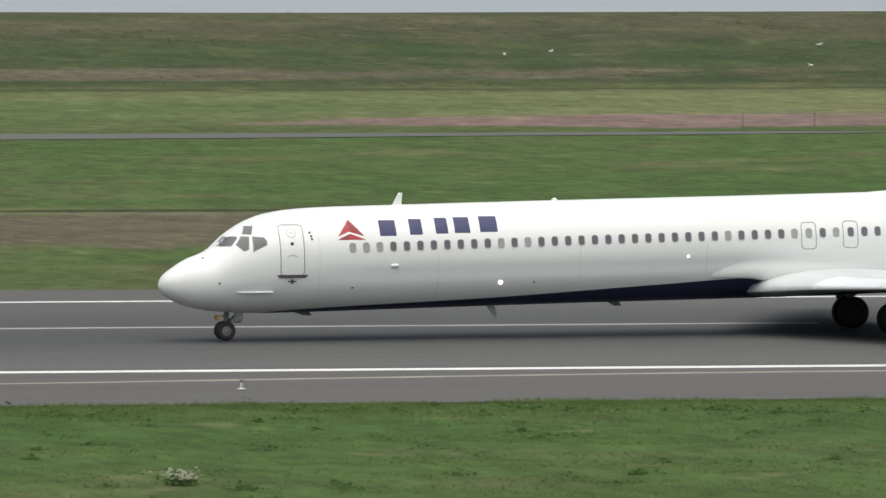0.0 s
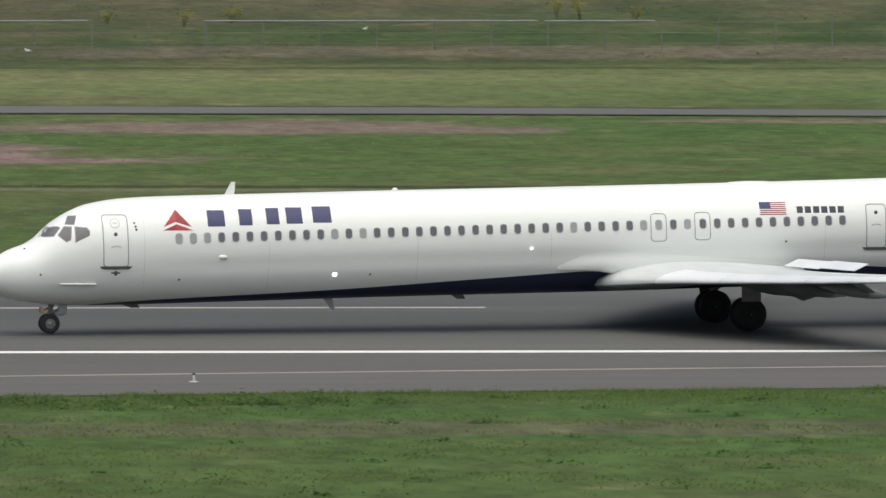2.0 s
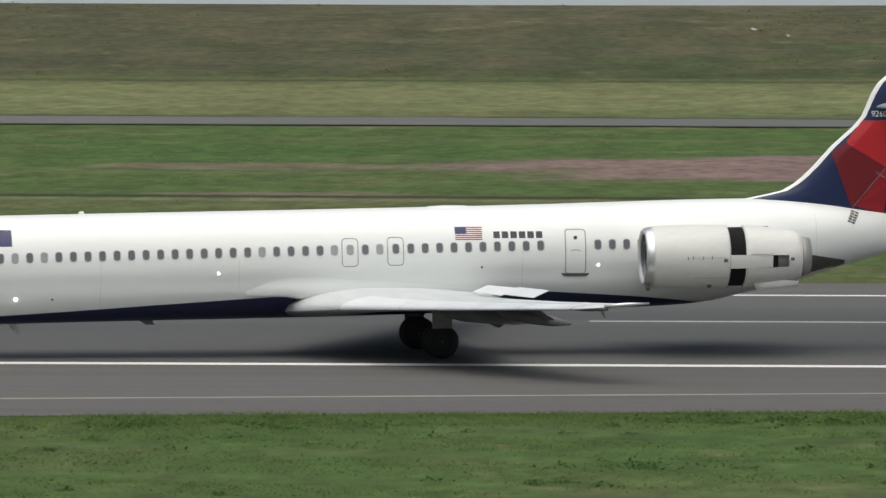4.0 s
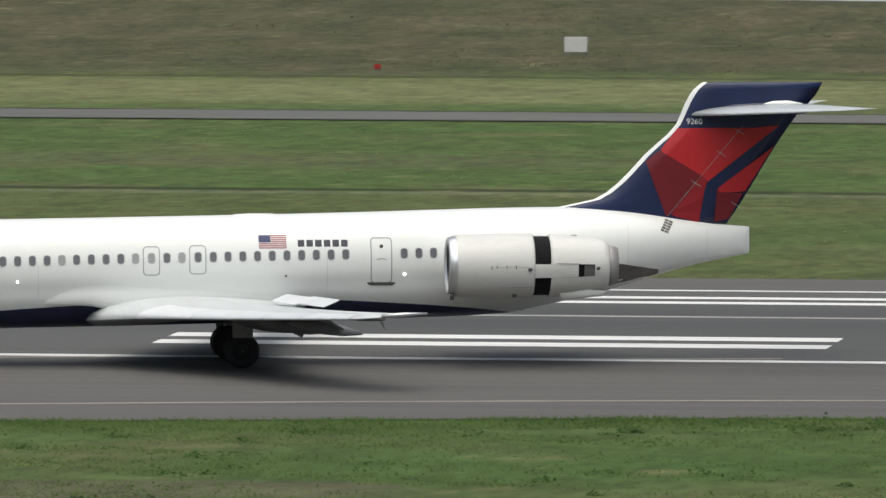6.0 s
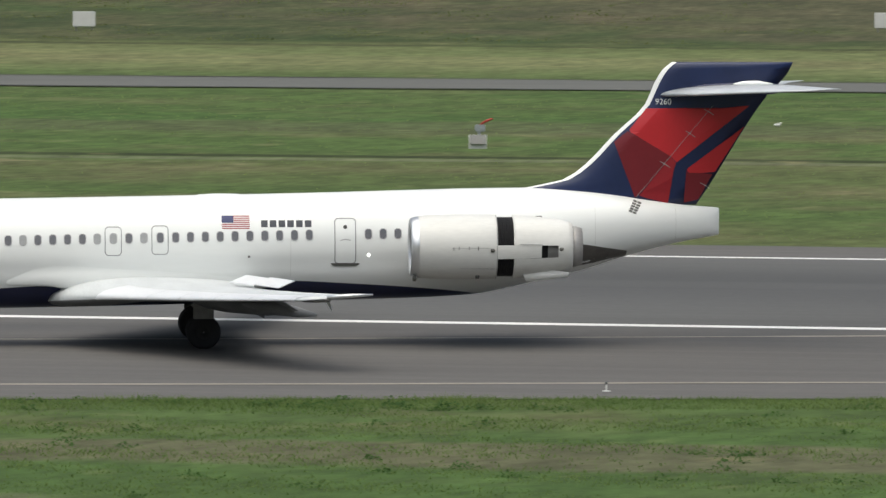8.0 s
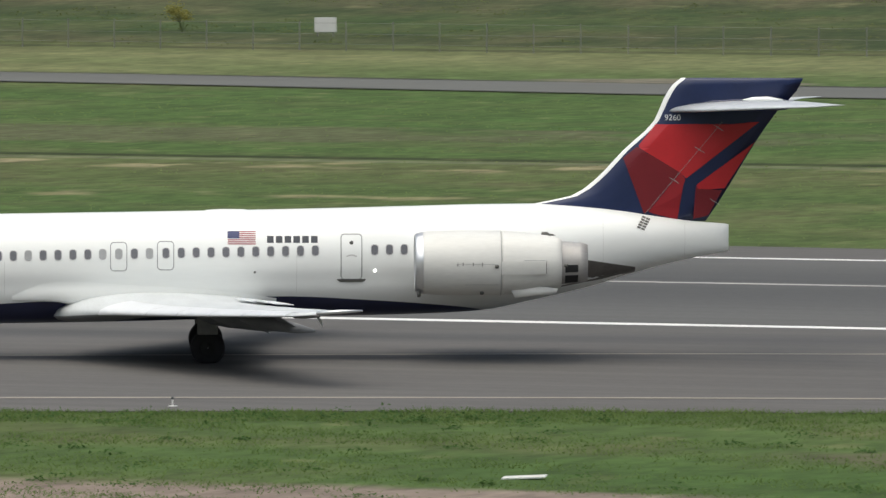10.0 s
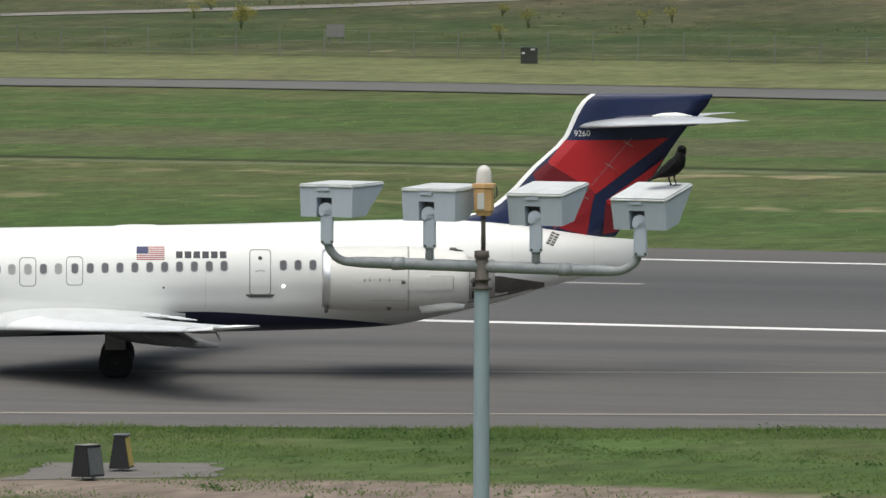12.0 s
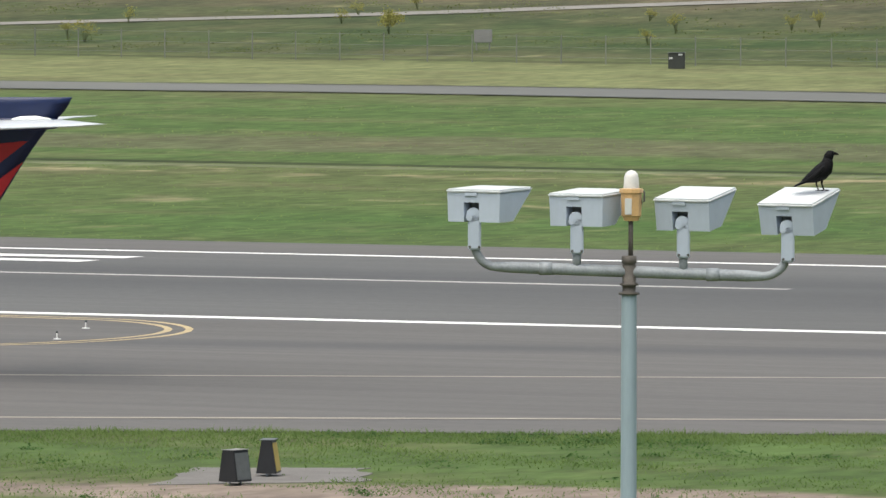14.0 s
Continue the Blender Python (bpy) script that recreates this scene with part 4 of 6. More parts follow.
    turned(bm, [(15.6, 0.02), (15.9, 0.13), (16.5, 0.22), (17.8, 0.26), (18.9, 0.18), (19.3, 0.03)], "x", 14, (0, 0, 8.36))
    part("tailplane_fairing", bm, FINNAVY, fin, "navy tailplane fairing", True)
    bm = bmesh.new()
    for side in (1, -1):
        turned(bm, [(17.5, 0.02), (17.8, 0.10), (18.3, 0.12), (18.8, 0.02)], "x", 10, (0, -side * 0.35, 8.52))
    part("hinge_bump", bm, WHITE, fin, "small white hinge cover", True)


def build_engine(plane, side):
    cy, cz = -3.05 * side, 3.33
    bm = bmesh.new()
    turned(bm, [(6.78, 0.80), (6.70, 0.86), (6.69, 0.90), (6.74, 0.95), (6.95, 1.005), (6.97, 1.0), (6.95, 0.82)], "x", 40, (0, cy, cz))
    nac = part("engine_nacelle", bm, ALU, plane, "engine with a bare metal inlet lip", True)
    bm = bmesh.new()
    turned(bm, [(6.95, 1.0), (7.3, 1.035), (8.2, 1.055), (9.45, 1.045), (9.50, 1.03), (9.50, 0.97)], "x", 40, (0, cy, cz))
    part("fan_cowl", bm, COWLWHITE, nac, "scuffed white fan cowl", True)
    bm = bmesh.new()
    turned(bm, [(7.25, 0.01), (7.45, 0.16), (7.7, 0.24)], "x", 18, (0, cy, cz))
    for k in range(22):
        a = 2 * math.pi * k / 22
        r0, r1 = Vector((0, math.cos(a), math.sin(a))), Vector((0, math.cos(a + 0.2), math.sin(a + 0.2)))
        c = Vector((7.72, cy, cz))
        bm.faces.new([bm.verts.new(c + r0 * 0.2), bm.verts.new(c + r0 * 0.79), bm.verts.new(c + r1 * 0.79 + Vector((0.15, 0, 0))), bm.verts.new(c + r1 * 0.2 + Vector((0.08, 0, 0)))])
    turned(bm, [(7.95, 0.02), (7.95, 0.80)], "x", 30, (0, cy, cz))
    turned(bm, [(6.93, 0.83), (7.6, 0.79), (8.0, 0.80)], "x", 40, (0, cy, cz))
    part("fan", bm, DARK, nac, "dark fan in its duct")
    # the reverser's vane box inside
    bm = bmesh.new()
    turned(bm, [(9.3, 0.95)] + [(9.55 + 0.06 * (k // 2) + 0.02 * (k % 2), 0.94 + 0.04 * (k % 2)) for k in range(18)] + [(11.0, 0.80), (11.3, 0.6)], "x", 36, (0, cy, cz))
    part("reverser_cascade", bm, DARK, nac, "dark reverser cascade vanes")
    # sliding rear cowl with a slot on the outer side
    bm = bmesh.new()
    prof = [(9.50, 0.95), (9.505, 1.035), (9.6, 1.038), (10.2, 0.995), (10.95, 0.90), (11.25, 0.845), (11.44, 0.775), (11.45, 0.735), (11.0, 0.80)]
    seg = 72
    out = -1 if side > 0 else 1
    ring = [[bm.verts.new((d, cy + out * r * math.cos(2 * math.pi * k / seg), cz + r * math.sin(2 * math.pi * k / seg))) for k in range(seg)] for d, r in prof]
    for q in range(len(prof) - 1):
        for k in range(seg):
            if prof[q][0] < 10.9 and q < 4 and (k < 1 or k >= seg - 4):
                continue
            j = (k + 1) % seg
            bm.faces.new((ring[q][k], ring[q][j], ring[q + 1][j], ring[q + 1][k]))
    fin = [(9.82, 2.46), (9.92, 2.22), (11.27, 2.36), (11.33, 2.52), (10.4, 2.62)]
    f0, f1 = [[bm.verts.new((x, -side * o, z)) for x, z in fin] for o in (3.52, 3.59)]
    bm.faces.new(f0)
    bm.faces.new(f1)
    for i in range(5):
        bm.faces.new((f0[i], f0[(i + 1) % 5], f1[(i + 1) % 5], f1[i]))
    cowl = part("reverser_cowl", bm, COWLWHITE, nac, "white sliding thrust reverser cowl", True)
    COWLS.append(cowl)
    bm = bmesh.new()
    rows = []
    for d, r in ((9.46, 1.052), (10.2, 1.03), (10.93, 0.955)):
        rows.append([(d, cy + out * r * math.cos(a), cz + r * math.sin(a)) for a in [radians(-20 + 5 * k) for k in range(6)]] + [(d, cy + out * 0.9 * math.cos(a), cz + 0.9 * math.sin(a)) for a in (radians(5), radians(-20))])
    loft(bm, rows)
    part("reverser_track_beam", bm, COWLWHITE, nac, "white fixed beam")
    # panel seams, latches and stains
    for d, a0, a1 in ((8.05, -4, 2), (8.22, -3, 3), (8.55, -3, 3), (8.85, -4, 3)):
        bm = bmesh.new()
        bm.faces.new([bm.verts.new((x, cy + out * 1.062 * math.cos(radians(a)), cz + 1.062 * math.sin(radians(a)))) for x, a in ((d, a0), (d + 0.025, a0), (d + 0.025, a1), (d, a1))])
        part("cowl_latch", bm, SILL, nac, "dark cowl latch")
    for d, a, w in ((8.86, -64, 0.075), (6.82, -70, 0.12), (9.32, -4, 0.06), (11.56, -2, 0.06)):
        p = Vector((d, cy + out * 1.05 * math.cos(radians(a)), cz + 1.05 * math.sin(radians(a))))
        bm = bmesh.new()
        turned(bm, [(-0.06, 0.01), (-0.05, w), (0.05, w), (0.08, 0.01)], "x", 10, p)
        part("cowl_vent", bm, SILL, nac, "small dark vent", True)
    # dark joint lines of the cowl panels and a grimy lower edge
    for d0, d1, a0, a1 in ((9.47, 9.485, -80, 80), (10.2, 10.95, 6, 7), (8.0, 9.3, -0.5, 0), (8.3, 9.4, -40, -39.3)):
        bm = bmesh.new()
        n = max(1, int((a1 - a0) / 8))
        for k in range(n):
            b0, b1 = radians(a0 + (a1 - a0) * k / n), radians(a0 + (a1 - a0) * (k + 1) / n)
            r = 1.062
            bm.faces.new([bm.verts.new((x, cy + out * r * math.cos(q), cz + r * math.sin(q))) for x, q in ((d0, b0), (d1, b0), (d1, b1), (d0, b1))])
        part("cowl_joint", bm, SEAM, nac, "thin grey panel joint")
    # nozzle with its cooling vents, pylon
    bm = bmesh.new()
    turned(bm, [(11.0, 0.70), (11.5, 0.70), (12.0, 0.655), (12.02, 0.668), (12.10, 0.66), (12.12, 0.645), (12.30, 0.60), (12.29, 0.55), (11.4, 0.5)], "x", 40, (0, cy, cz))
    turned(bm, [(11.4, 0.5), (11.5, 0.02)], "x", 24, (0, cy, cz))
    nozzle = part("exhaust_nozzle", bm, BRUSHED, nac, "heat-stained metal exhaust nozzle", True)
    for d0, d1, a0, a1 in ((11.56, 11.98, -24, -3), (11.56, 11.98, -66, -34)):
        bm = bmesh.new()
        rows = []
        for k in range(5):
            q = radians(a0 + (a1 - a0) * k / 4)
            rows.append([(d, cy + out * r * math.cos(q), cz + r * math.sin(q)) for d, r in ((d0, 0.68), (d0, 0.706), (d1, 0.668), (d1, 0.64))])
        loft(bm, rows)
        part("nozzle_vent", bm, DARK, nozzle, "dark vent in the nozzle")
    bm = bmesh.new()
    rings = []
    for s, t, y0 in ((-7.4, 0.05, 1.45), (-8.0, 0.22, 1.45), (-10.3, 0.24, 1.35), (-11.3, 0.12, 1.2), (-11.7, 0.02, 1.2)):
        rings.append([(-s, -side * y0, cz + 0.1 - t), (-s, -side * 2.15, cz + 0.1 - t), (-s, -side * 2.15, cz + 0.1 + t), (-s, -side * y0, cz + 0.1 + t)])
    loft(bm, rings)
    part("engine_pylon", bm, COWLWHITE, nac, "white engine pylon")


def build_wheel(parent, s, lat, r, w, hub_r, hub_mat=HUB):
    bm = bmesh.new()
    h = w / 2
    turned(bm, [(-h * 0.75, hub_r), (-h, hub_r * 1.25), (-h, r * 0.82), (-h * 0.7, r * 0.96), (-h * 0.3, r), (h * 0.3, r), (h * 0.7, r * 0.96), (h, r * 0.82), (h, hub_r * 1.25), (h * 0.75, hub_r)], "y", 32)
    wheel = part("wheel", bm, RUBBER, parent, "black rubber tyre on its hub", True, pose(-s, -lat, r))
    bm = bmesh.new()
    turned(bm, [(-h * 0.78, 0.02), (-h * 0.80, hub_r * 0.45), (-h * 0.6, hub_r * 0.6), (-h * 0.7, hub_r * 0.95), (-h * 0.7, hub_r * 1.02), (h * 0.7, hub_r * 1.02), (h * 0.6, hub_r * 0.6), (h * 0.8, hub_r * 0.45), (h * 0.78, 0.02)], "y", 24)
    for k in range(8):
        a = 2 * math.pi * k / 8
        turned(bm, [(-h * 0.82, 0.001), (-h * 0.82, hub_r * 0.10), (-h * 0.6, hub_r * 0.10)], "y", 6, (hub_r * 0.78 * math.cos(a), 0, hub_r * 0.78 * math.sin(a)))
    part("hub", bm, hub_mat, wheel, "metal wheel hub", True)
    WHEELS.append((wheel, (-s, -lat, r), r))


def build_gear(plane):
    for side in (1, -1):
        bm = bmesh.new()
        tube(bm, [(0.05, -2.54 * side, 0.5), (0.02, -2.54 * side, 1.0), (-0.1, -2.60 * side, 1.9)], [0.10, 0.12, 0.17], 12)
        tube(bm, [(0, -2.05 * side, 0.565), (0, -3.0 * side, 0.565)], 0.07, 10)
        tube(bm, [(0.0, -2.5 * side, 1.1), (0.9, -2.2 * side, 1.7)], 0.06, 8)
        leg = part("main_gear_leg", bm, STRUT, plane, "grey main landing gear leg", True)
        bm = bmesh.new()
        box(bm, (-0.35, -3.12 * side - 0.02, 1.0), (0.32, -3.12 * side + 0.02, 1.72), 0.015)
        part("gear_door", bm, STRUT, leg, "grey gear leg door")
        for o in (-0.34, 0.34):
            build_wheel(leg, 0.0, 2.54 * side + o, 0.56, 0.40, 0.24, HUBSHADE)
    bm = bmesh.new()
    tube(bm, [(-23.50, 0, 0.33), (-23.46, 0, 0.7), (-23.40, 0, 1.2)], [0.07, 0.09, 0.11], 12)
    tube(bm, [(-23.5, -0.28, 0.33), (-23.5, 0.28, 0.33)], 0.05, 10)
    tube(bm, [(-23.4, 0, 0.62), (-22.9, 0, 1.05)], 0.05, 8)
    nose = part("nose_gear_leg", bm, STRUT, plane, "grey nose gear leg", True)
    for o in (-0.19, 0.19):
        build_wheel(nose, 23.5, o, 0.33, 0.20, 0.17)
    bm = bmesh.new()
    box(bm, (-23.25, -0.36, 0.66), (-22.95, -0.33, 1.0), 0.01)
    box(bm, (-23.35, -0.30, 0.60), (-23.0, -0.05, 0.75), 0.02)
    part("nose_gear_door", bm, STRUT, nose, "grey nose gear door and linkage")
    bm = bmesh.new()
    box(bm, (-23.86, -0.30, 0.70), (-23.70, 0.05, 0.88), 0.03)
    tube(bm, [(-23.75, -0.1, 0.8), (-23.44, 0, 0.85)], 0.035, 8)
    part("taxi_lamp", bm, AMBER, nose, "amber-tinted taxi lamp")


def build_airliner():
    plane = tagged(new("airliner"), "white twin-jet airliner with navy belly and red tail on the exit", "airplane")
    build_fuselage(plane)
    build_skin_joints(plane)
    build_livery(plane)
    build_cockpit(plane)
    build_windows(plane)
    build_door(plane, "forward_door", 21.94, 21.08, 2.27, 4.02, 3.37, True, "white forward cabin door with a dark sill")
    build_door(plane, "service_door", -4.33, -5.04, 2.70, 4.20, 3.91, False, "white aft service door with a dark sill")
    for s in (2.885, 1.36):
        bm = bmesh.new()
        outline(bm, s - 0.28, s + 0.28, 2.98 + (2.9 - s) * 0.022, 3.93 + (2.9 - s) * 0.022, 0.14, 0.03)
        part("overwing_exit_seam", bm, SEAM, plane, "grey overwing exit outline")
    for side in (1, -1):
        build_wing(plane, side)
        build_engine(plane, side)
    build_fin(plane)
    build_gear(plane)
    # lamps in the side of the fuselage
    for s, z, r in ((14.02, 1.96, 0.075), (7.28, 2.78, 0.045), (-5.45, 3.0, 0.05)):
        bm = bmesh.new()
        c = on_skin(s, z)
        turned(bm, [(-0.03, 0.001), (-0.03, r * 0.8), (-0.015, r), (0.02, r)], "y", 16, c)
        part("side_lamp", bm, LITLAMP, plane, "small lit white lamp")
    # blade antennas, probes, drain masts and small fittings
    for pts, nm, mat in (([(17.53, 4.56), (17.28, 5.03), (17.14, 5.03), (17.18, 4.56)], "blade_antenna", WHITE),
                         ([(14.12, 1.10), (13.82, 1.10), (13.70, 0.66), (13.82, 0.66)], "drain_mast", WINGGREY),
                         ([(9.75, 1.18), (9.3, 1.18), (9.2, 1.02), (9.5, 1.02)], "belly_antenna", SHADEGREY),
                         ([(21.1, 0.96), (20.5, 0.96), (20.4, 0.82), (20.7, 0.82)], "belly_antenna", SHADEGREY)):
        bm = bmesh.new()
        a = [bm.verts.new((-s, -0.025, z)) for s, z in pts]
        b = [bm.verts.new((-s, 0.025, z)) for s, z in pts]
        bm.faces.new(a)
        bm.faces.new(b)
        for i in range(4):
            bm.faces.new((a[i], a[(i + 1) % 4], b[(i + 1) % 4], b[i]))
        bmesh.ops.bevel(bm, geom=bm.edges[:], offset=0.008, segments=1, affect="EDGES")
        part(nm, bm, mat, plane)
    bm = bmesh.new()
    turned(bm, [(0.1, 0.02), (0.4, 0.35), (0.9, 0.42), (1.6, 0.35), (2.1, 0.02)], "x", 16, (-0.4, 0, 0))
    for v in bm.verts:
        v.co.z = curve_at(-v.co.x, ST_S, ST_TOP) - 0.07 + max(v.co.z, 0) * 0.27
    part("roof_fairing", bm, WHITE, plane, "low white roof fairing", True)
    bm = bmesh.new()
    turned(bm, [(-11.75, 0.01), (-11.7, 0.05), (-11.6, 0.06), (-11.55, 0.01)], "x", 10, (0, 0, 4.74))
    part("roof_beacon", bm, WHITE, plane, "small roof beacon", True)
    bm = bmesh.new()
    c = on_skin(17.87, 2.58)
    turned(bm, [(c[0] - 0.14, 0.01), (c[0] - 0.10, 0.07), (c[0] + 0.10, 0.07), (c[0] + 0.14, 0.01)], "x", 10, (0, c[1], c[2]))
    part("side_vent", bm, WHITE, plane, "small white side scoop", True)
    for s, z in ((24.43, 2.86), (24.0, 2.02), (20.86, 3.74), (20.80, 3.52), (20.82, 3.62), (19.34, 1.83), (12.8, 1.95), (-1.54, 2.95)):
        c = on_skin(s, z)
        bm = bmesh.new()
        turned(bm, [(-0.02, 0.001), (-0.02, 0.035), (0.01, 0.04)], "y", 10, c)
        part("static_port", bm, SILL, plane, "small dark port")
    bm = bmesh.new()
    rows = [[on_skin(23.42 - 1.27 * i / 14, 1.70 + dz, off) for dz, off in ((0.035, 0.004), (0.0, 0.075 * min(1, i / 3)), (-0.025, 0.075 * min(1, i / 3)), (-0.06, 0.002))] for i in range(15)]
    loft(bm, rows, False, False)
    part("nose_strake", bm, WHITE, plane, "thin nose strake")
    bm = bmesh.new()
    for i in range(2):
        for j in range(5):
            q = [(-14.00 - 0.27 * (i + a) / 2 - 0.23 * (j + b) / 5, 4.37 - 0.11 * (i + a) / 2 + 0.39 * (j + b) / 5) for a, b in ((0.05, 0.1), (0.9, 0.1), (0.9, 0.82), (0.05, 0.82))]
            bm.faces.new([bm.verts.new(on_skin(*p, 0.014)) for p in q])
    part("apu_louvre", bm, SILL, plane, "grey slatted louvre")
    bm = bmesh.new()
    box(bm, (10.84, -2.42, 4.15), (11.08, -2.05, 4.29), 0.03)
    tube(bm, [(11.05, -2.3, 4.21), (11.2, -2.25, 4.20), (11.3, -2.2, 4.18)], [0.045, 0.03, 0.01], 8)
    part("bleed_air_scoop", bm, SILL, plane, "small dark scoop", True)
    bm = bmesh.new()
    prev = None
    for i in range(15):
        s = -10.9 - i * 0.22
        zt = curve_at(s, [-10.9, -12.3, -13.2, -14.2], [3.36, 3.33, 3.20, 3.04])
        zb = max(curve_at(s, ST_S, ST_BOT) + 0.05, 0)
        if zb > zt - 0.02:
            break
        row = [bm.verts.new(on_skin(s, zb + (zt - zb) * k / 5, 0.006)) for k in range(6)]
        if prev:
            for k in range(5):
                bm.faces.new((prev[k], prev[k + 1], row[k + 1], row[k]))
        prev = row
    part("heat_shield", bm, NOZZLE, plane, "dark metal heat shield behind the engine", True)
    return plane


airliner = build_airliner()


# ---- field furniture ----
def build_mast():
    """Floodlight mast: x across the arm, y away over the field, z up from the ground."""
    mast = tagged(new("floodlight_mast"), "blue-grey floodlight mast with four pale lamps and an amber beacon", "light pole")
    mast.matrix_basis = pose(-33.81, 85.56, -0.46, 0, 0, 22.45)
    bm = bmesh.new()
    turned(bm, [(0, 0.22), (0.03, 0.22), (0.03, 0.12), (1, 0.115), (14, 0.068), (17.97, 0.0585)], "z", 24)
    part("pole", bm, POLEPAINT, mast, "blue-grey painted pole", True)
    bm = bmesh.new()
    turned(bm, [(17.965, 0.0), (17.965, 0.080), (17.98, 0.080), (17.985, 0.05), (18.03, 0.052), (18.035, 0.072), (18.05, 0.072), (18.055, 0.052), (18.18, 0.056), (18.20, 0.046), (18.205, 0.058), (18.26, 0.056), (18.265, 0.0)], "z", 20)
    part("pole_cap", bm, RUSTY, mast, "dark weathered pole cap", True)
    z0 = 18.14
    for sgn, xe in ((-1, -1.185), (1, 1.215)):
        bm = bmesh.new()
        path = [(0.0, 0, z0)]
        xs = [0.12, 0.5, 0.9, 1.02]
        path += [(sgn * x, 0, z0 - sgn * x * 0.035) for x in xs]
        zb = z0 - sgn * 1.02 * 0.035
        for k in range(1, 8):
            a = radians(90 * k / 7)
            path.append((sgn * (1.02 + (abs(xe) - 1.02) * math.sin(a)), 0, zb + 0.19 * (1 - math.cos(a))))
        path.append((xe, 0, zb + 0.30))
        tube(bm, path, [0.046] * 3 + [0.044, 0.036] + [0.034] * (len(path) - 5), 14)
        part("cross_arm", bm, GALV, mast, "weathered galvanised cross arm", True)
        bm = bmesh.new()
        turned(bm, [(sgn * 0.64 - 0.05, 0.046), (sgn * 0.64 - 0.05, 0.051), (sgn * 0.64 + 0.05, 0.051), (sgn * 0.64 + 0.05, 0.046)], "x", 16, (0, 0, z0 - sgn * 0.64 * 0.035))
        part("arm_coupling", bm, GALV, mast, "pipe coupling", True)
    lamps = ((-1.185, 18.495, 1.0, -29), (-0.40, 18.465, 2.5, -28), (0.415, 18.435, 8.5, -26), (1.215, 18.405, 12.0, -27))
    for i, (x, z, pitch, yaw) in enumerate(lamps):
        if i in (1, 2):
            bm = bmesh.new()
            tube(bm, [(x, 0, z0 - x * 0.035), (x, 0, z - 0.12)], 0.033, 12)
            part("riser", bm, GALV, mast, "short riser pipe", True)
        bm = bmesh.new()
        box(bm, (x - 0.050, -0.055, z - 0.19), (x + 0.050, 0.05, z + 0.09), 0.012)
        turned(bm, [(-0.055, 0.0), (-0.055, 0.054), (0.05, 0.054), (0.05, 0.0)], "y", 18, (x - 0.008, 0, z + 0.080))
        turned(bm, [(-0.062, 0.0), (-0.062, 0.026), (-0.05, 0.026)], "y", 12, (x - 0.04, 0, z + 0.06))
        kn = part("knuckle", bm, HOUSING, mast, "pale grey swivel knuckle")
        for dx in (-0.036, 0.036):
            bm = bmesh.new()
            turned(bm, [(-0.066, 0.0), (-0.066, 0.011), (-0.05, 0.011)], "y", 8, (x + dx, 0, z - 0.165))
            part("bolt", bm, SILL, kn, "dark bolt head")
        m = pose(x, 0, z + 0.06) @ pose(0, 0, 0, 0, 0, yaw) @ pose(0, 0, 0, pitch)
        # housing: a tapered box, open notch in front for the knuckle
        w, d1, d0, h = 0.46, 0.50, 0.22, 0.222
        bm = bmesh.new()
        x0 = -0.215
        zb, zm, zt = -0.035, 0.115, h - 0.035
        for lo, hi, za, zc in ((x0, -0.072, zb, zt), (0.062, x0 + w, zb, zt), (-0.072, 0.062, zm, zt)):
            def depth(zz):
                return d0 + (d1 - d0) * (zz - zb) / (zt - zb)
            vs = [bm.verts.new(p) for p in ((lo, -0.04, za), (hi, -0.04, za), (hi, depth(za) - 0.04, za), (lo, depth(za) - 0.04, za),
                                            (lo, -0.04, zc), (hi, -0.04, zc), (hi, depth(zc) - 0.04, zc), (lo, depth(zc) - 0.04, zc))]
            for v in vs[:4]:
                if v.co.x > 0.1 or v.co.x < -0.1:
                    v.co.x *= 0.97
            for q in ((0, 1, 5, 4), (1, 2, 6, 5), (2, 3, 7, 6), (3, 0, 4, 7), (4, 5, 6, 7), (3, 2, 1, 0)):
                bm.faces.new([vs[k] for k in q])
        box(bm, (-0.072, 0.07, zb), (0.062, d0 - 0.05, zm))
        hs = part("lamp_housing", bm, HOUSING, mast, "pale grey tapered floodlight housing", m=m)
        # added plate in the notch, its grey darkened to stand for shade
        bm = bmesh.new()
        box(bm, (-0.070, 0.060, zb), (0.060, 0.068, zm))
        part("notch_back", bm, SHADEGREY, hs, "recess plate with shade in its colour")
        bm = bmesh.new()
        box(bm, (x0 - 0.010, -0.052, zt - 0.004), (x0 + w + 0.010, d1 - 0.030, zt + 0.030), 0.013)
        part("lamp_lid", bm, LID, hs, "dirty white lamp lid")
        bm = bmesh.new()
        box(bm, (-0.06, -0.052, zt - 0.024), (0.05, -0.04, zt + 0.004), 0.003)
        part("lid_latch", bm, HOUSING, hs)
        bm = bmesh.new()
        box(bm, (x0 + 0.03, 0.05, zb - 0.006), (x0 + w - 0.03, d0 - 0.06, zb), 0.0)
        part("lamp_glass", bm, DOMEGLASS, hs, "lamp front glass")
    # obstruction beacon
    bm = bmesh.new()
    tube(bm, [(0.012, 0, 18.25), (0.012, 0, 18.54)], 0.019, 10)
    part("beacon_stem", bm, RUSTY, mast, "thin rusty stem", True)
    bm = bmesh.new()
    turned(bm, [(18.53, 0.0), (18.53, 0.055), (18.56, 0.066), (18.57, 0.076), (18.74, 0.080), (18.745, 0.092), (18.775, 0.092), (18.78, 0.07)], "z", 8, (0.016, 0, 0))
    bc = part("beacon_body", bm, AMBER, mast, "faded amber beacon housing")
    bm = bmesh.new()
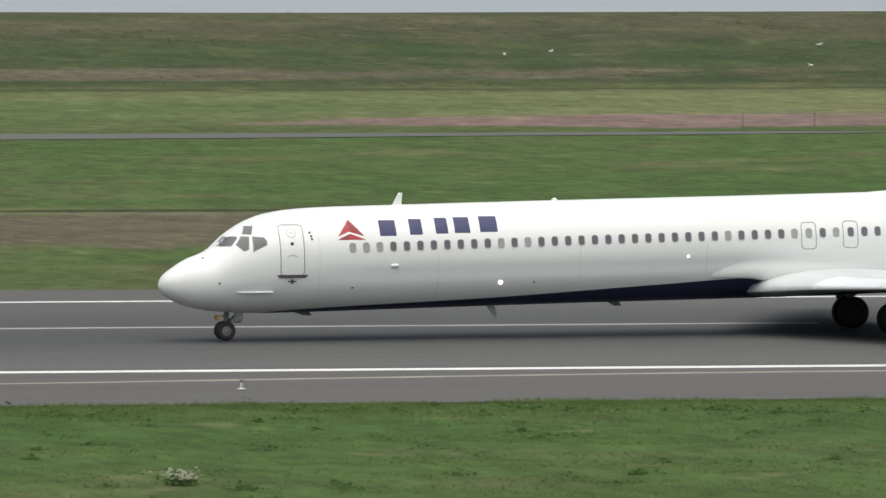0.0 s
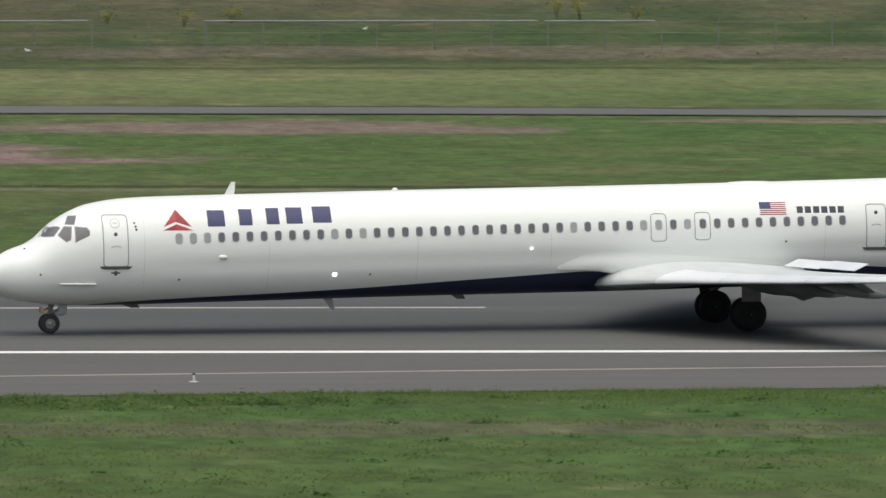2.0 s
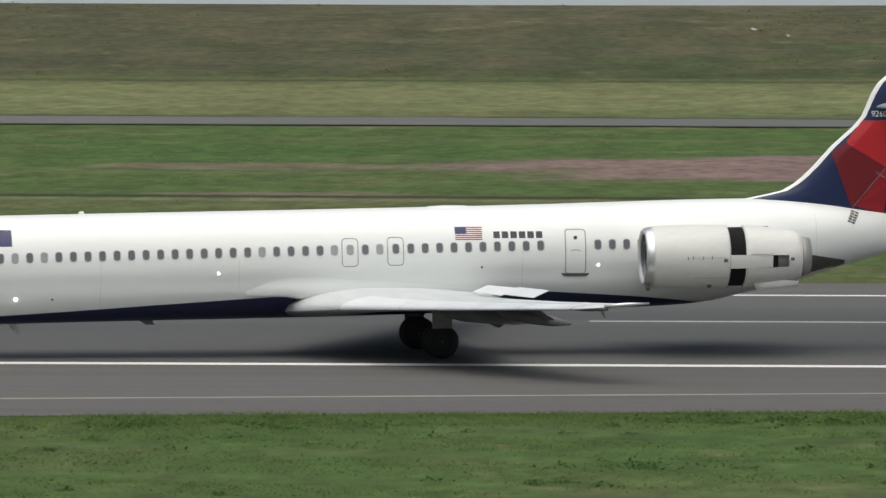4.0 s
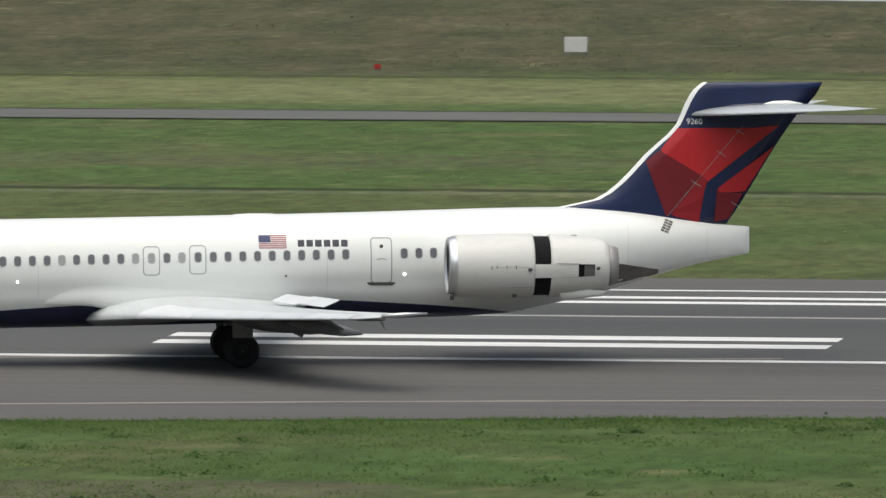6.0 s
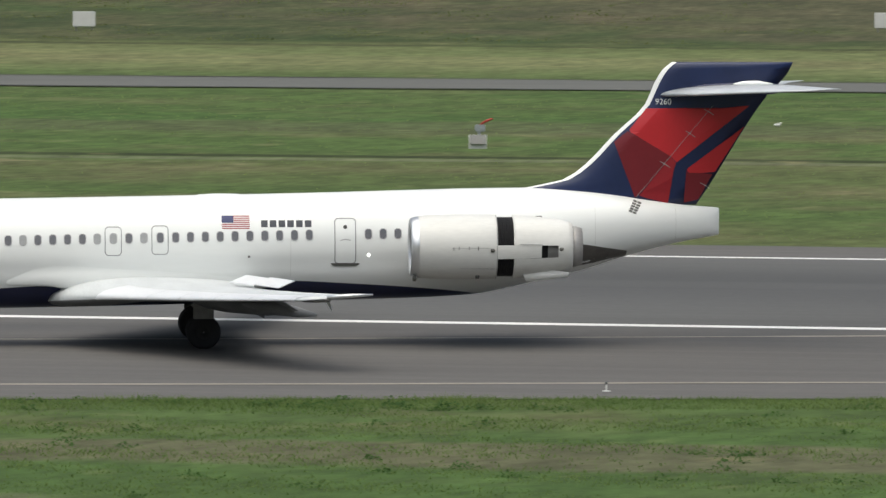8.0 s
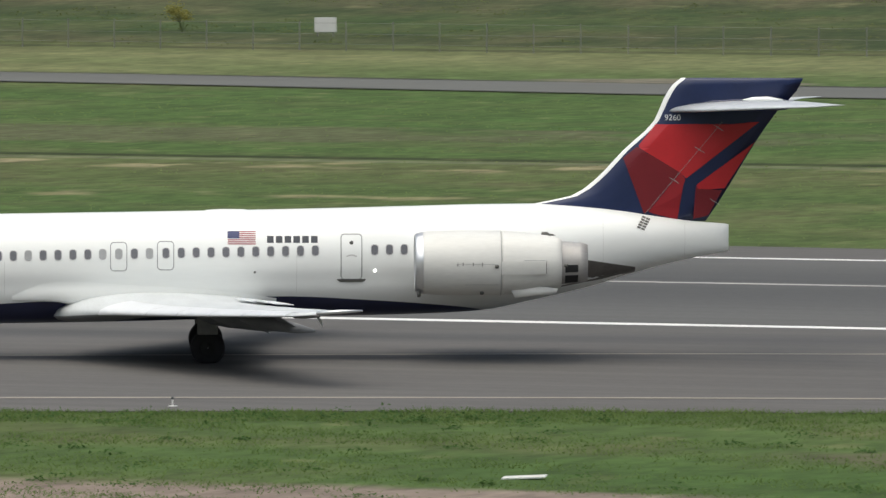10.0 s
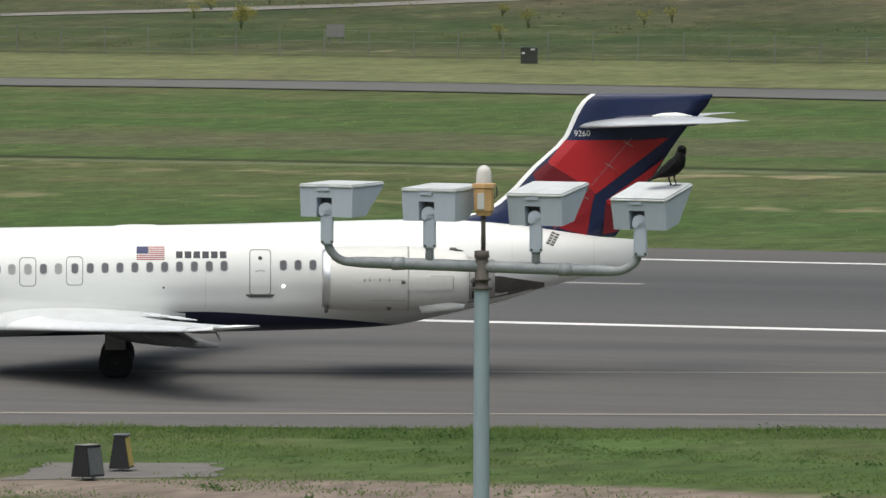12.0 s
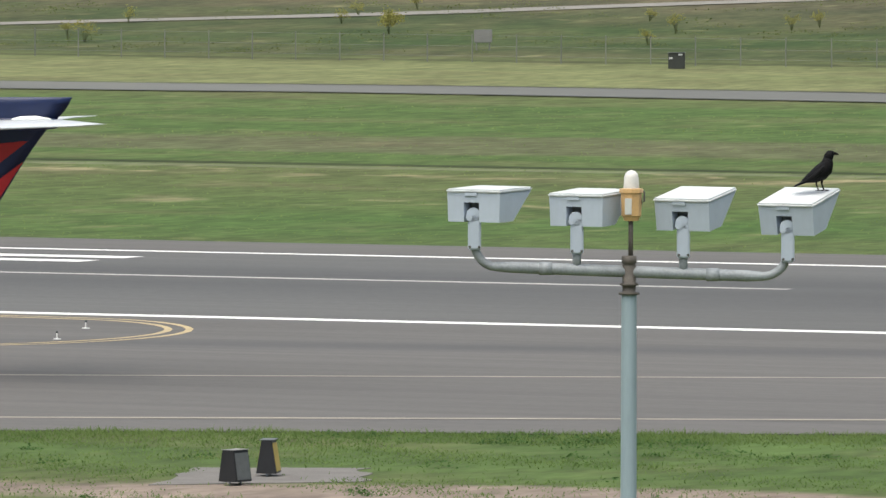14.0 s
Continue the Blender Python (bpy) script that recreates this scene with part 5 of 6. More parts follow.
    box(bm, (-0.035, -0.088, 18.58), (0.018, -0.076, 18.705), 0.004)
    part("beacon_label", bm, BOARDWHITE, bc, "pale label plate")
    bm = bmesh.new()
    tube(bm, [(0.095, 0, 18.76), (0.115, 0, 18.75), (0.115, 0, 18.68), (0.10, 0, 18.66), (0.09, 0, 18.69)], 0.008, 6)
    part("beacon_clip", bm, SILL, bc)
    bm = bmesh.new()
    turned(bm, [(18.775, 0.062), (18.80, 0.060), (18.86, 0.057), (18.89, 0.048), (18.91, 0.03), (18.918, 0.002)], "z", 20, (0.016, 0, 0))
    part("beacon_dome", bm, DOMEGLASS, mast, "cloudy white glass dome", True)
    return mast


def build_crow():
    """A crow that looks along +x, its feet at the origin."""
    crow = tagged(new("crow"), "black crow standing on the floodlight lid", "bird")
    crow.matrix_basis = pose(-33.81, 85.56, -0.46, 0, 0, 22.45) @ pose(1.475, 0.17, 18.755) @ Matrix.Diagonal((1.06, 1.2, 1.06, 1))

    def body_loft(rows, name, label, parent=crow, flat=1.0):
        bm = bmesh.new()
        rings = []
        for i, (x, z, rx, ry) in enumerate(rows):
            a, b = rows[max(i - 1, 0)], rows[min(i + 1, len(rows) - 1)]
            d = Vector((b[0] - a[0], 0, b[1] - a[1])).normalized()
            u = Vector((-d.z, 0, d.x))
            rings.append([Vector((x, 0, z)) + u * rx * math.sin(2 * math.pi * k / 14) + Vector((0, ry * math.cos(2 * math.pi * k / 14), 0)) for k in range(14)])
        loft(bm, rings)
        return part(name, bm, FEATHER, parent, label, True)

    body_loft([(-0.135, 0.066, 0.012, 0.02), (-0.10, 0.083, 0.030, 0.038), (-0.055, 0.103, 0.048, 0.053), (-0.005, 0.132, 0.062, 0.060), (0.032, 0.168, 0.058, 0.055), (0.044, 0.203, 0.045, 0.044), (0.048, 0.240, 0.032, 0.034)], "body", "black body")
    head = body_loft([(-0.012, -0.020, 0.030, 0.031), (-0.004, 0.006, 0.036, 0.035), (0.010, 0.026, 0.034, 0.033), (0.030, 0.032, 0.022, 0.021), (0.038, 0.032, 0.010, 0.010)], "head", "black head")
    body_loft([(0.030, 0.031, 0.013, 0.011), (0.048, 0.030, 0.010, 0.008), (0.072, 0.024, 0.002, 0.002)], "beak", "black beak", head)
    HEADS.append(head)
    body_loft([(-0.09, 0.085, 0.018, 0.03), (-0.14, 0.058, 0.012, 0.030), (-0.185, 0.036, 0.007, 0.026), (-0.20, 0.028, 0.003, 0.018)], "tail", "black tail")
    for s in (-1, 1):
        bm = bmesh.new()
        rings = []
        for x, z, rx, ry in ((0.02, 0.170, 0.01, 0.006), (0.0, 0.150, 0.040, 0.012), (-0.05, 0.112, 0.038, 0.012), (-0.11, 0.074, 0.02, 0.010), (-0.17, 0.044, 0.006, 0.006)):
            rings.append([(x + rx * 0.5 * math.sin(2 * math.pi * k / 10), s * (0.052 if x > -0.06 else 0.035) + ry * math.cos(2 * math.pi * k / 10), z + rx * math.sin(2 * math.pi * k / 10)) for k in range(10)])
        loft(bm, rings)
        part("wing", bm, FEATHER, crow, "folded black wing", True)
        bm = bmesh.new()
        tube(bm, [(-0.012 + 0.02 * s, s * 0.022, 0.095), (-0.016 + 0.02 * s, s * 0.024, 0.05), (0.0 + 0.02 * s, s * 0.024, 0.004)], [0.014, 0.006, 0.0045], 8)
        for dx, dy in ((0.035, 0), (0.028, 0.014), (0.028, -0.014), (-0.022, 0)):
            tube(bm, [(0.02 * s, s * 0.024, 0.005), (0.02 * s + dx, s * 0.024 + dy, 0.003)], 0.003, 6)
        part("leg", bm, FEATHER, crow, "thin black leg", True)


def build_sign_box(at, yaw, w, d, h, face, label, tip=0.62):
    thing = tagged(new("sign_box"), label, "airfield sign", "sign boxes on the slab")
    thing.matrix_basis = pose(*at, 0, 0, yaw)
    bm = bmesh.new()
    lo, hi = 0.09, h
    vs = [bm.verts.new((sx * w / 2 * k, sy * d / 2 * (tip if k < 1 or z == hi else 1), z)) for z, k in ((lo, 1.0), (hi, 0.94)) for sx, sy in ((-1, -1), (1, -1), (1, 1), (-1, 1))]
    for q in ((0, 1, 5, 4), (1, 2, 6, 5), (2, 3, 7, 6), (3, 0, 4, 7), (4, 5, 6, 7), (3, 2, 1, 0)):
        bm.faces.new([vs[k] for k in q])
    bmesh.ops.bevel(bm, geom=bm.edges[:], offset=0.012, segments=2, affect="EDGES")
    part("cabinet", bm, SIGNBLACK, thing, "black sloping cabinet")
    ang = math.degrees(math.atan2(d / 2 * (1 - tip), hi - lo))
    for s in (1, -1):
        bm = bmesh.new()
        box(bm, (-w * 0.43, -0.008, 0.06), (w * 0.43, 0.004, (hi - lo) * 0.93), 0.003)
        part("face_panel", bm, face, thing, m=pose(0, -s * (d / 2 + 0.004), lo) @ pose(0, 0, 0, -ang * s))
    for sx in (-1, 1):
        bm = bmesh.new()
        tube(bm, [(sx * w * 0.35, 0, -0.02), (sx * w * 0.35, 0, 0.12)], 0.03, 8)
        part("foot", bm, GALV, thing)
    bm = bmesh.new()
    box(bm, (-w * 0.49, -d * 0.36, hi), (w * 0.49, d * 0.36, hi + 0.02), 0.006)
    part("top_cover", bm, BOARDGREY if face is SIGNGREY else SIGNGREY, thing, "weathered top cover")


def build_slab():
    bm = bmesh.new()
    corners = [(-137.5, 311.4), (-139.7, 318.6), (-134.8, 320.6), (-132.6, 315.0)]
    ring = []
    for (x0, y0), (x1, y1) in zip(corners, corners[1:] + corners[:1]):
        for k in range(8):
            j = 0.5 * noise.noise(Vector((x0 + k * 0.7, y0, 3)))
            ring.append((x0 + (x1 - x0) * k / 8 + j, y0 + (y1 - y0) * k / 8 + j))
    loft(bm, [[(x, y, -0.5) for x, y in ring], [(x, y, -0.355) for x, y in ring], [(x * 0.998 - 136.5 * 0.002, y * 0.998 + 316 * 0.002, -0.345) for x, y in ring]])
    tagged(part("concrete_slab", bm, CONCRETE), "cracked old concrete slab in the grass", "slab")


def build_board(at, w, h, mat, label, legs=0.25):
    thing = tagged(new("board_sign"), label, "sign", "boards on the embankment")
    x, y = at
    thing.matrix_basis = pose(x, y, land_z(y), 0, 0, math.degrees(math.atan2(-x, y)))
    bm = bmesh.new()
    box(bm, (-w / 2, -0.04, legs), (w / 2, 0.04, legs + h), 0.03)
    part("panel", bm, mat, thing)
    for s in (-1, 1):
        bm = bmesh.new()
        tube(bm, [(s * w * 0.35, 0.06, -0.3), (s * w * 0.35, 0.06, legs + h * 0.8)], 0.04, 8)
        part("leg", bm, POSTGREY, thing)


def build_cabinet():
    thing = tagged(new("utility_cabinet"), "dark green utility cabinet beside the fence", "cabinet")
    thing.matrix_basis = pose(-262.2, 671.2, land_z(671), 0, 0, 20)
    bm = bmesh.new()
    box(bm, (-0.5, -0.4, -0.1), (0.5, 0.4, 0.92), 0.03)
    part("body", bm, BOXDARK, thing)
    bm = bmesh.new()
    box(bm, (-0.53, -0.43, 0.92), (0.53, 0.43, 0.97), 0.015)
    part("lid", bm, BOXDARK, thing)
    for x0, z0, w in ((0.10, 0.80, 0.26), (-0.44, 0.58, 0.2)):
        bm = bmesh.new()
        box(bm, (x0, -0.412, z0), (x0 + w, -0.40, z0 + 0.11), 0.004)
        part("label_plate", bm, BOARDWHITE, thing, "white label plate")


def build_weather_unit():
    thing = tagged(new("solar_marker_unit"), "white cabinet with solar panel and orange arm in grass", "equipment")
    thing.matrix_basis = pose(-123.1, 537.8, land_z(537), 0, 0, 12)
    bm = bmesh.new()
    box(bm, (-0.42, -0.3, -0.1), (0.42, 0.3, 0.62), 0.02)
    part("cabinet", bm, BOARDWHITE, thing)
    bm = bmesh.new()
    box(bm, (-0.36, -0.02, 0.0), (0.36, 0.02, 0.45), 0.008)
    part("solar_panel", bm, BOARDGREY, thing, "grey solar panel", m=pose(0, -0.46, 0.22, -24))
    bm = bmesh.new()
    box(bm, (-0.14, -0.12, 0.78), (0.34, 0.12, 1.10), 0.04)
    box(bm, (0.0, -0.06, 0.6), (0.12, 0.06, 0.8), 0.01)
    part("head_unit", bm, GALV, thing, "grey head unit")
    bm = bmesh.new()
    tube(bm, [(0.1, 0, 1.1), (0.4, 0, 1.27), (0.68, 0, 1.38)], [0.04, 0.06, 0.04], 10)
    part("arm", bm, REDPAINT, thing, "orange-red arm", True)


def build_edge_light():
    thing = tagged(new("taxiway_edge_light"), "small white-based taxiway edge light on the asphalt", "light", "taxiway edge lights")
    bm = bmesh.new()
    turned(bm, [(0.0, 0.0), (0.0, 0.14), (0.03, 0.13), (0.04, 0.04), (0.05, 0.0)], "z", 16)
    part("base", bm, BOARDWHITE, thing, "white round base", True)
    bm = bmesh.new()
    turned(bm, [(0.04, 0.022), (0.22, 0.022), (0.22, 0.0)], "z", 10)
    part("stem", bm, BOARDWHITE, thing, "white stem", True)
    bm = bmesh.new()
    turned(bm, [(0.22, 0.025), (0.23, 0.045), (0.28, 0.045), (0.31, 0.03), (0.32, 0.0)], "z", 12)
    part("lens", bm, SIGNGREY, thing, "dull grey lens", True)
    spots = ((59.8, 384.3), (13.1, 378.2), (-33, 368.5), (-78.1, 358.9), (-120.6, 345.7), (-173.1, 386.0), (-171.1, 379.1))
    thing.matrix_basis = pose(*spots[0], field_z(spots[0][1]))
    for x, y in spots[1:]:
        copy_thing(thing, pose(x, y, field_z(y)))


def build_fence(name, x0, x1, y, step, h, rails, label):
    thing = tagged(new(name), label, "fence")
    thing.matrix_basis = pose(0, y, land_z(y))
    first = None
    k = 0
    x = x0
    while x <= x1:
        if first is None:
            bm = bmesh.new()
            tube(bm, [(0, 0, -0.3), (0, 0, h)], 0.032, 6)
            first = part("post", bm, POSTGREY, thing, m=pose(x, 0, 0))
        else:
            part_copy(first, pose(x, 0.15 * noise.noise(Vector((x, 1, 1))), 0, 0.8 * noise.noise(Vector((x, 5, 1)))))
        x += step
    for a, b in rails:
        bm = bmesh.new()
        tube(bm, [(a, -0.05, h - 0.05), (b, -0.05, h - 0.03)], 0.04, 6)
        part("rail", bm, GALV, thing, "thin grey top rail")
    for z in (0.4, 1.0, h - 0.1):
        bm = bmesh.new()
        tube(bm, [(x0, 0, z), (x1, 0, z)], 0.008, 4)
        part("wire", bm, POSTGREY, thing)


def leaf_cloud(rng, n, spread, size, bm_verts, bm_faces, at):
    """Adds small bent leaves round a place."""
    for _ in range(n):
        p = at + Vector((rng.gauss(0, spread[0]), rng.gauss(0, spread[1]), abs(rng.gauss(0.4, 0.35)) * spread[2]))
        d = Vector((rng.uniform(-1, 1), rng.uniform(-1, 1), rng.uniform(-0.2, 1))).normalized() * size * rng.uniform(0.6, 1.3)
        e = d.cross(Vector((rng.uniform(-1, 1), rng.uniform(-1, 1), 0.3))).normalized() * size * 0.45
        i = len(bm_verts)
        bm_verts += [p, p + d * 0.5 + e, p + d, p + d * 0.5 - e]
        bm_faces.append((i, i + 1, i + 2, i + 3))


def mesh_thing(name, verts, faces, mat, parent=None, label=""):
    me = bpy.data.meshes.new(name)
    me.from_pydata([tuple(v) for v in verts], [], faces)
    me.materials.append(mat)
    ob = new(name, me)
    ob.parent = parent
    if label:
        ob["label"] = label
    return ob


def build_shrub(spot, h, leaves, name, label, seed, n=220):
    rng = random.Random(seed)
    x, y = spot
    thing = tagged(new(name), label, "shrub", "shrubs on the embankment")
    thing.matrix_basis = pose(x, y, land_z(y) - 0.05, 0, 0, seed * 37 % 360)
    bm = bmesh.new()
    tips = []
    for k in range(7):
        a, r = rng.uniform(0, 6.28), rng.uniform(0.1, 0.45) * h
        tip = Vector((r * math.cos(a), r * math.sin(a), h * rng.uniform(0.55, 0.95)))
        tips.append(tip)
        tube(bm, [(0, 0, 0), tip * 0.5 + Vector((0, 0, 0.08 * h)), tip], [0.018, 0.012, 0.006], 5)
    part("stems", bm, SHRUB, thing, "thin green stems")
    vs, fs = [], []
    for tip in tips:
        leaf_cloud(rng, n // 7, (0.12 * h, 0.12 * h, 0.30 * h), 0.05 * h + 0.02, vs, fs, tip - Vector((0, 0, 0.22 * h)))
    mesh_thing("crown", vs, fs, leaves, thing)


def build_gull(spot, yaw):
    thing = tagged(new("gull"), "small white gull resting on the grass", "bird", "gulls on the field")
    x, y = spot
    thing.matrix_basis = pose(x, y, land_z(y) + 0.02, 0, 0, yaw) @ Matrix.Scale(0.75, 4)
    bm = bmesh.new()
    turned(bm, [(-0.24, 0.01), (-0.15, 0.06), (0, 0.10), (0.12, 0.08), (0.2, 0.02)], "x", 10, (0, 0, 0.16))
    part("body", bm, GULLWHITE, thing, smooth=True)
    bm = bmesh.new()
    turned(bm, [(0.12, 0.02), (0.16, 0.05), (0.22, 0.05), (0.26, 0.02), (0.31, 0.004)], "x", 8, (0, 0, 0.27))
    part("head", bm, GULLWHITE, thing, smooth=True)
    bm = bmesh.new()
    tube(bm, [(0, 0.04, 0.1), (0, 0.04, -0.05)], 0.01, 5)
    tube(bm, [(0, -0.04, 0.1), (0, -0.04, -0.05)], 0.01, 5)
    part("legs", bm, POSTGREY, thing)


def build_grass():
    """Tufts of grass along the near verge, and weeds among them."""
    rng = np.random.default_rng(4)

    def wave(x, y, a, b, p):
        return (np.sin(x * a + 1.7 * np.sin(y * b * 1.3 + p)) + np.sin(y * b + 2.1 * np.sin(x * a * 0.7 + 2 * p)) + np.sin(x * a * 2.3 + y * b * 1.9 + p)) / 3

    def blades(x, y, z, h, width, lean):
        """Narrow three-cornered blades, one mesh."""
        n = len(x)
        a = rng.uniform(0, 2 * math.pi, n)
        dx, dy = np.cos(a), np.sin(a)
        k = h * lean * rng.uniform(0.2, 1.0, n)
        w = width * rng.uniform(0.5, 1.0, n)
        v = np.empty((n, 3, 3))
        v[:, 0] = np.stack([x + dy * w, y - dx * w, z], 1)
        v[:, 1] = np.stack([x - dy * w, y + dx * w, z], 1)
        v[:, 2] = np.stack([x + dx * k, y + dy * k, z + h * rng.uniform(0.6, 1.1, n)], 1)
        return v.reshape(-1, 3)

    def field(name, v, sides, mat, label, cat):
        n = len(v) // sides
        me = bpy.data.meshes.new(name)
        me.from_pydata(v.tolist(), [], np.arange(n * sides).reshape(n, sides).tolist())
        me.materials.append(mat)
        tagged(new(name, me), label, cat, kind="stuff")

    edge_of = np.vectorize(near_edge)
    # verge: dense short blades, longest along the pavement
    n = 460000
    x = rng.uniform(-172, 110, n)
    d = 47 * rng.random(n) ** 1.6
    e = np.interp(x, np.arange(-180, 121, 2.0), edge_of(np.arange(-180, 121, 2.0)))
    y = e + 0.1 - d
    keep = (wave(x, y, 0.21, 0.5, 1.0) + rng.normal(0, 0.3, n) > 0.02) | (d < 5)
    keep &= ~((x > -138.6) & (x < -133.6) & (y > 312.4) & (y < 319.0) & (wave(x, y, 0.9, 1.1, 2.0) > -0.45))
    x, y, d = x[keep], y[keep], d[keep]
    h = (0.05 + 0.07 * rng.random(len(x))) * (1 + (1.1 + 0.8 * wave(x, y, 0.55, 0.4, 6.0)) * np.exp(-d / 4.0) + 0.5 * (wave(x, y, 0.33, 0.9, 4.0) > 0.35))
    field("verge_grass", blades(x, y, np.full(len(x), -0.36), h * 0.85, 0.030, 1.9), 3, GRASSBLADE, "uneven green grass tufts along the verge", "grass")

    def clumps(cx, cy, cz, size, leaves, leaf, flat):
        n = len(cx)
        p = np.repeat(np.stack([cx, cy, cz], 1), leaves, 0)
        s = np.repeat(size, leaves)
        off = rng.normal(0, 1, (n * leaves, 3)) * np.stack([s, s * 0.85, s * 0], 1)
        r = np.hypot(off[:, 0], off[:, 1]) / s
        p = p + off
        p[:, 2] += s * flat * np.clip(1.4 - r, 0.05, 1.4) * rng.uniform(0.4, 1.0, n * leaves)
        d = rng.normal(0, 1, (n * leaves, 3)) * (1, 1, 0.45)
        d /= np.linalg.norm(d, axis=1, keepdims=True)
        e = np.cross(d, np.stack([rng.normal(0, 0.3, n * leaves), rng.normal(0, 0.3, n * leaves), np.ones(n * leaves)], 1))
        e /= np.linalg.norm(e, axis=1, keepdims=True)
        L = leaf * rng.uniform(0.6, 1.3, (n * leaves, 1))
        return np.stack([p, p + d * L * 0.5 + e * L * 0.4, p + d * L, p + d * L * 0.5 - e * L * 0.4], 1).reshape(-1, 3)

    n = 1700
    x = rng.uniform(-172, 110, n)
    d = np.where(rng.random(n) < 0.6, np.maximum(np.abs(rng.normal(4.4, 1.6, n)), 1.8), rng.uniform(2, 46, n))
    y = np.interp(x, np.arange(-180, 121, 2.0), edge_of(np.arange(-180, 121, 2.0))) - d
    keep = (wave(x, y, 0.13, 0.3, 2.0) + rng.normal(0, 0.3, n) > 0.0) & ~((x > -141) & (x < -132) & (y > 310) & (y < 321))
    x, y, d = x[keep], y[keep], d[keep]
    field("verge_weeds", clumps(x, y, np.full(len(x), -0.36), rng.uniform(0.16, 0.44, len(x)) * np.where(d < 8, 1.3, 1), 64, 0.11, 0.60), 4, WEED, "dark green broad-leaved weeds in the verge", "weeds")

    n = 80000
    x = rng.uniform(-290, 150, n)
    y = np.where(rng.random(n) < 0.66, 449.8 + 76 * rng.random(n) ** 1.3, rng.uniform(534, 604, n))
    keep = wave(x, y, 0.11, 0.35, 3.0) + rng.normal(0, 0.35, n) > 0.0
    x, y = x[keep], y[keep]
    field("field_grass", blades(x, y, np.full(len(x), -0.39), 0.05 + 0.07 * rng.random(len(x)), 0.05, 2.8), 3, FIELDBLADE, "scattered longer grass tufts in the field", "grass")

    n = 2600
    x = rng.uniform(-345, 175, n)
    y = rng.uniform(684, 770, n)
    keep = wave(x, y, 0.06, 0.12, 5.0) + rng.normal(0, 0.3, n) > 0.05
    x, y = x[keep], y[keep]
    z = np.array([land_z(float(q)) for q in y])
    field("embankment_scrub", clumps(x, y, z, rng.uniform(0.6, 1.3, len(x)), 44, 0.14, 0.20), 4, SHRUB, "rough olive-green scrub on the embankment", "scrub")


def build_seed_plant(spot, label, seed):
    rng = random.Random(seed)
    x, y = spot
    thing = tagged(new("flowering_plant"), label, "plant", "flowering plants in the verge")
    thing.matrix_basis = pose(x, y, -0.36)
    vs, fs = [], []
    leaf_cloud(rng, 170, (0.30, 0.30, 0.24), 0.12, vs, fs, Vector((0, 0, 0)))
    mesh_thing("leaves", vs, fs, WEED, thing)
    vs, fs = [], []
    leaf_cloud(rng, 150, (0.26, 0.26, 0.22), 0.08, vs, fs, Vector((0, 0, 0.18)))
    mesh_thing("blossoms", vs, fs, PLUME, thing, "pale blossoms")


build_mast()
build_crow()
build_slab()
build_sign_box((-135.45, 312.4, -0.35), 76, 0.72, 0.66, 0.98, SIGNGREY, "black sloping airfield sign box with a dull grey face")
build_sign_box((-136.05, 316.2, -0.35), 104, 0.85, 0.60, 1.04, SIGNYELLOW, "black sloping airfield sign box with a yellow face", 0.5)
for spot, big in (((-136.2, 704.0), True), ((-87.7, 708.3), True), ((-183.9, 697.5), True), ((-233.7, 698.3), True)):
    build_board(spot, 1.36, 0.92, BOARDWHITE, "white rectangular board on the embankment")
bm = bmesh.new()
box(bm, (-0.62, -0.25, 0.0), (0.62, 0.25, 0.05), 0.015)
scrap = tagged(part("marker_plate", bm, BOARDWHITE), "weathered white plate lying flat in the verge", "plate")
scrap.matrix_basis = pose(-100.8, 318.7, -0.33, 4, -3, 8)
build_board((-284.9, 696.0), 1.15, 0.82, BOARDGREY, "plain grey board behind the fence", 0.5)
build_board((-97.1, 690.6), 0.4, 0.3, REDPAINT, "small red marker board at the embankment foot", 0.1)
build_fence("marker_posts", 122, 127, 614.2, 3.8, 0.95, [], "two thin pale marker posts in the grass")
for i, (spot, h) in enumerate((((-298.8, 713.9), 1.7), ((-307.9, 727.6), 1.1), ((-311.0, 737.9), 1.0), ((-309.8, 745.2), 1.2), ((-313.8, 699.5), 1.5), ((-315.8, 701.4), 1.3), ((-322.3, 725.5), 1.1),
                               ((-289.4, 735.9), 1.0), ((-277.6, 705.6), 1.2), ((-281.4, 720.2), 1.3), ((-275.6, 725.9), 1.1), ((-275.2, 730.0), 1.2), ((-244.1, 701.5), 1.8),
                               ((48.1, 741.2), 1.2), ((49.4, 739.3), 1.3), ((52.6, 736.5), 1.1), ((24.7, 731.2), 1.1), ((27.8, 736.0), 1.2), ((20.1, 733.8), 0.9))):
    build_shrub(spot, h, BROOM, "broom_shrub", "yellow-flowering broom shrub on the embankment", i + 1, 900 if h > 1.6 else 260)
for i, spot in enumerate(((150.3, 732.3), (132.0, 725.0), (128.4, 721.0), (144.6, 707.1), (14.6, 701.0), (-11.2, 741.3), (-9.0, 734.3), (71.5, 756.0), (35.5, 726.6), (-114.7, 565.6))):
    build_gull(spot, 40 * i)
build_seed_plant((50.9, 338.3), "leafy plant with pale blossoms in the verge", 3)
build_seed_plant((41.7, 354.6), "low plant with pale yellow seed heads in the verge", 3)
build_cabinet()
build_weather_unit()
build_edge_light()
build_fence("perimeter_fence", -345, -186, 677.0, 2.92, 1.75, [], "thin grey posts and wire of the perimeter fence")
build_fence("railed_fence", 5, 92, 704.5, 3.35, 1.75, [(12.5, 18.2), (25, 44.6), (45, 51.5)], "grey post fence with partial top rails")
build_grass()


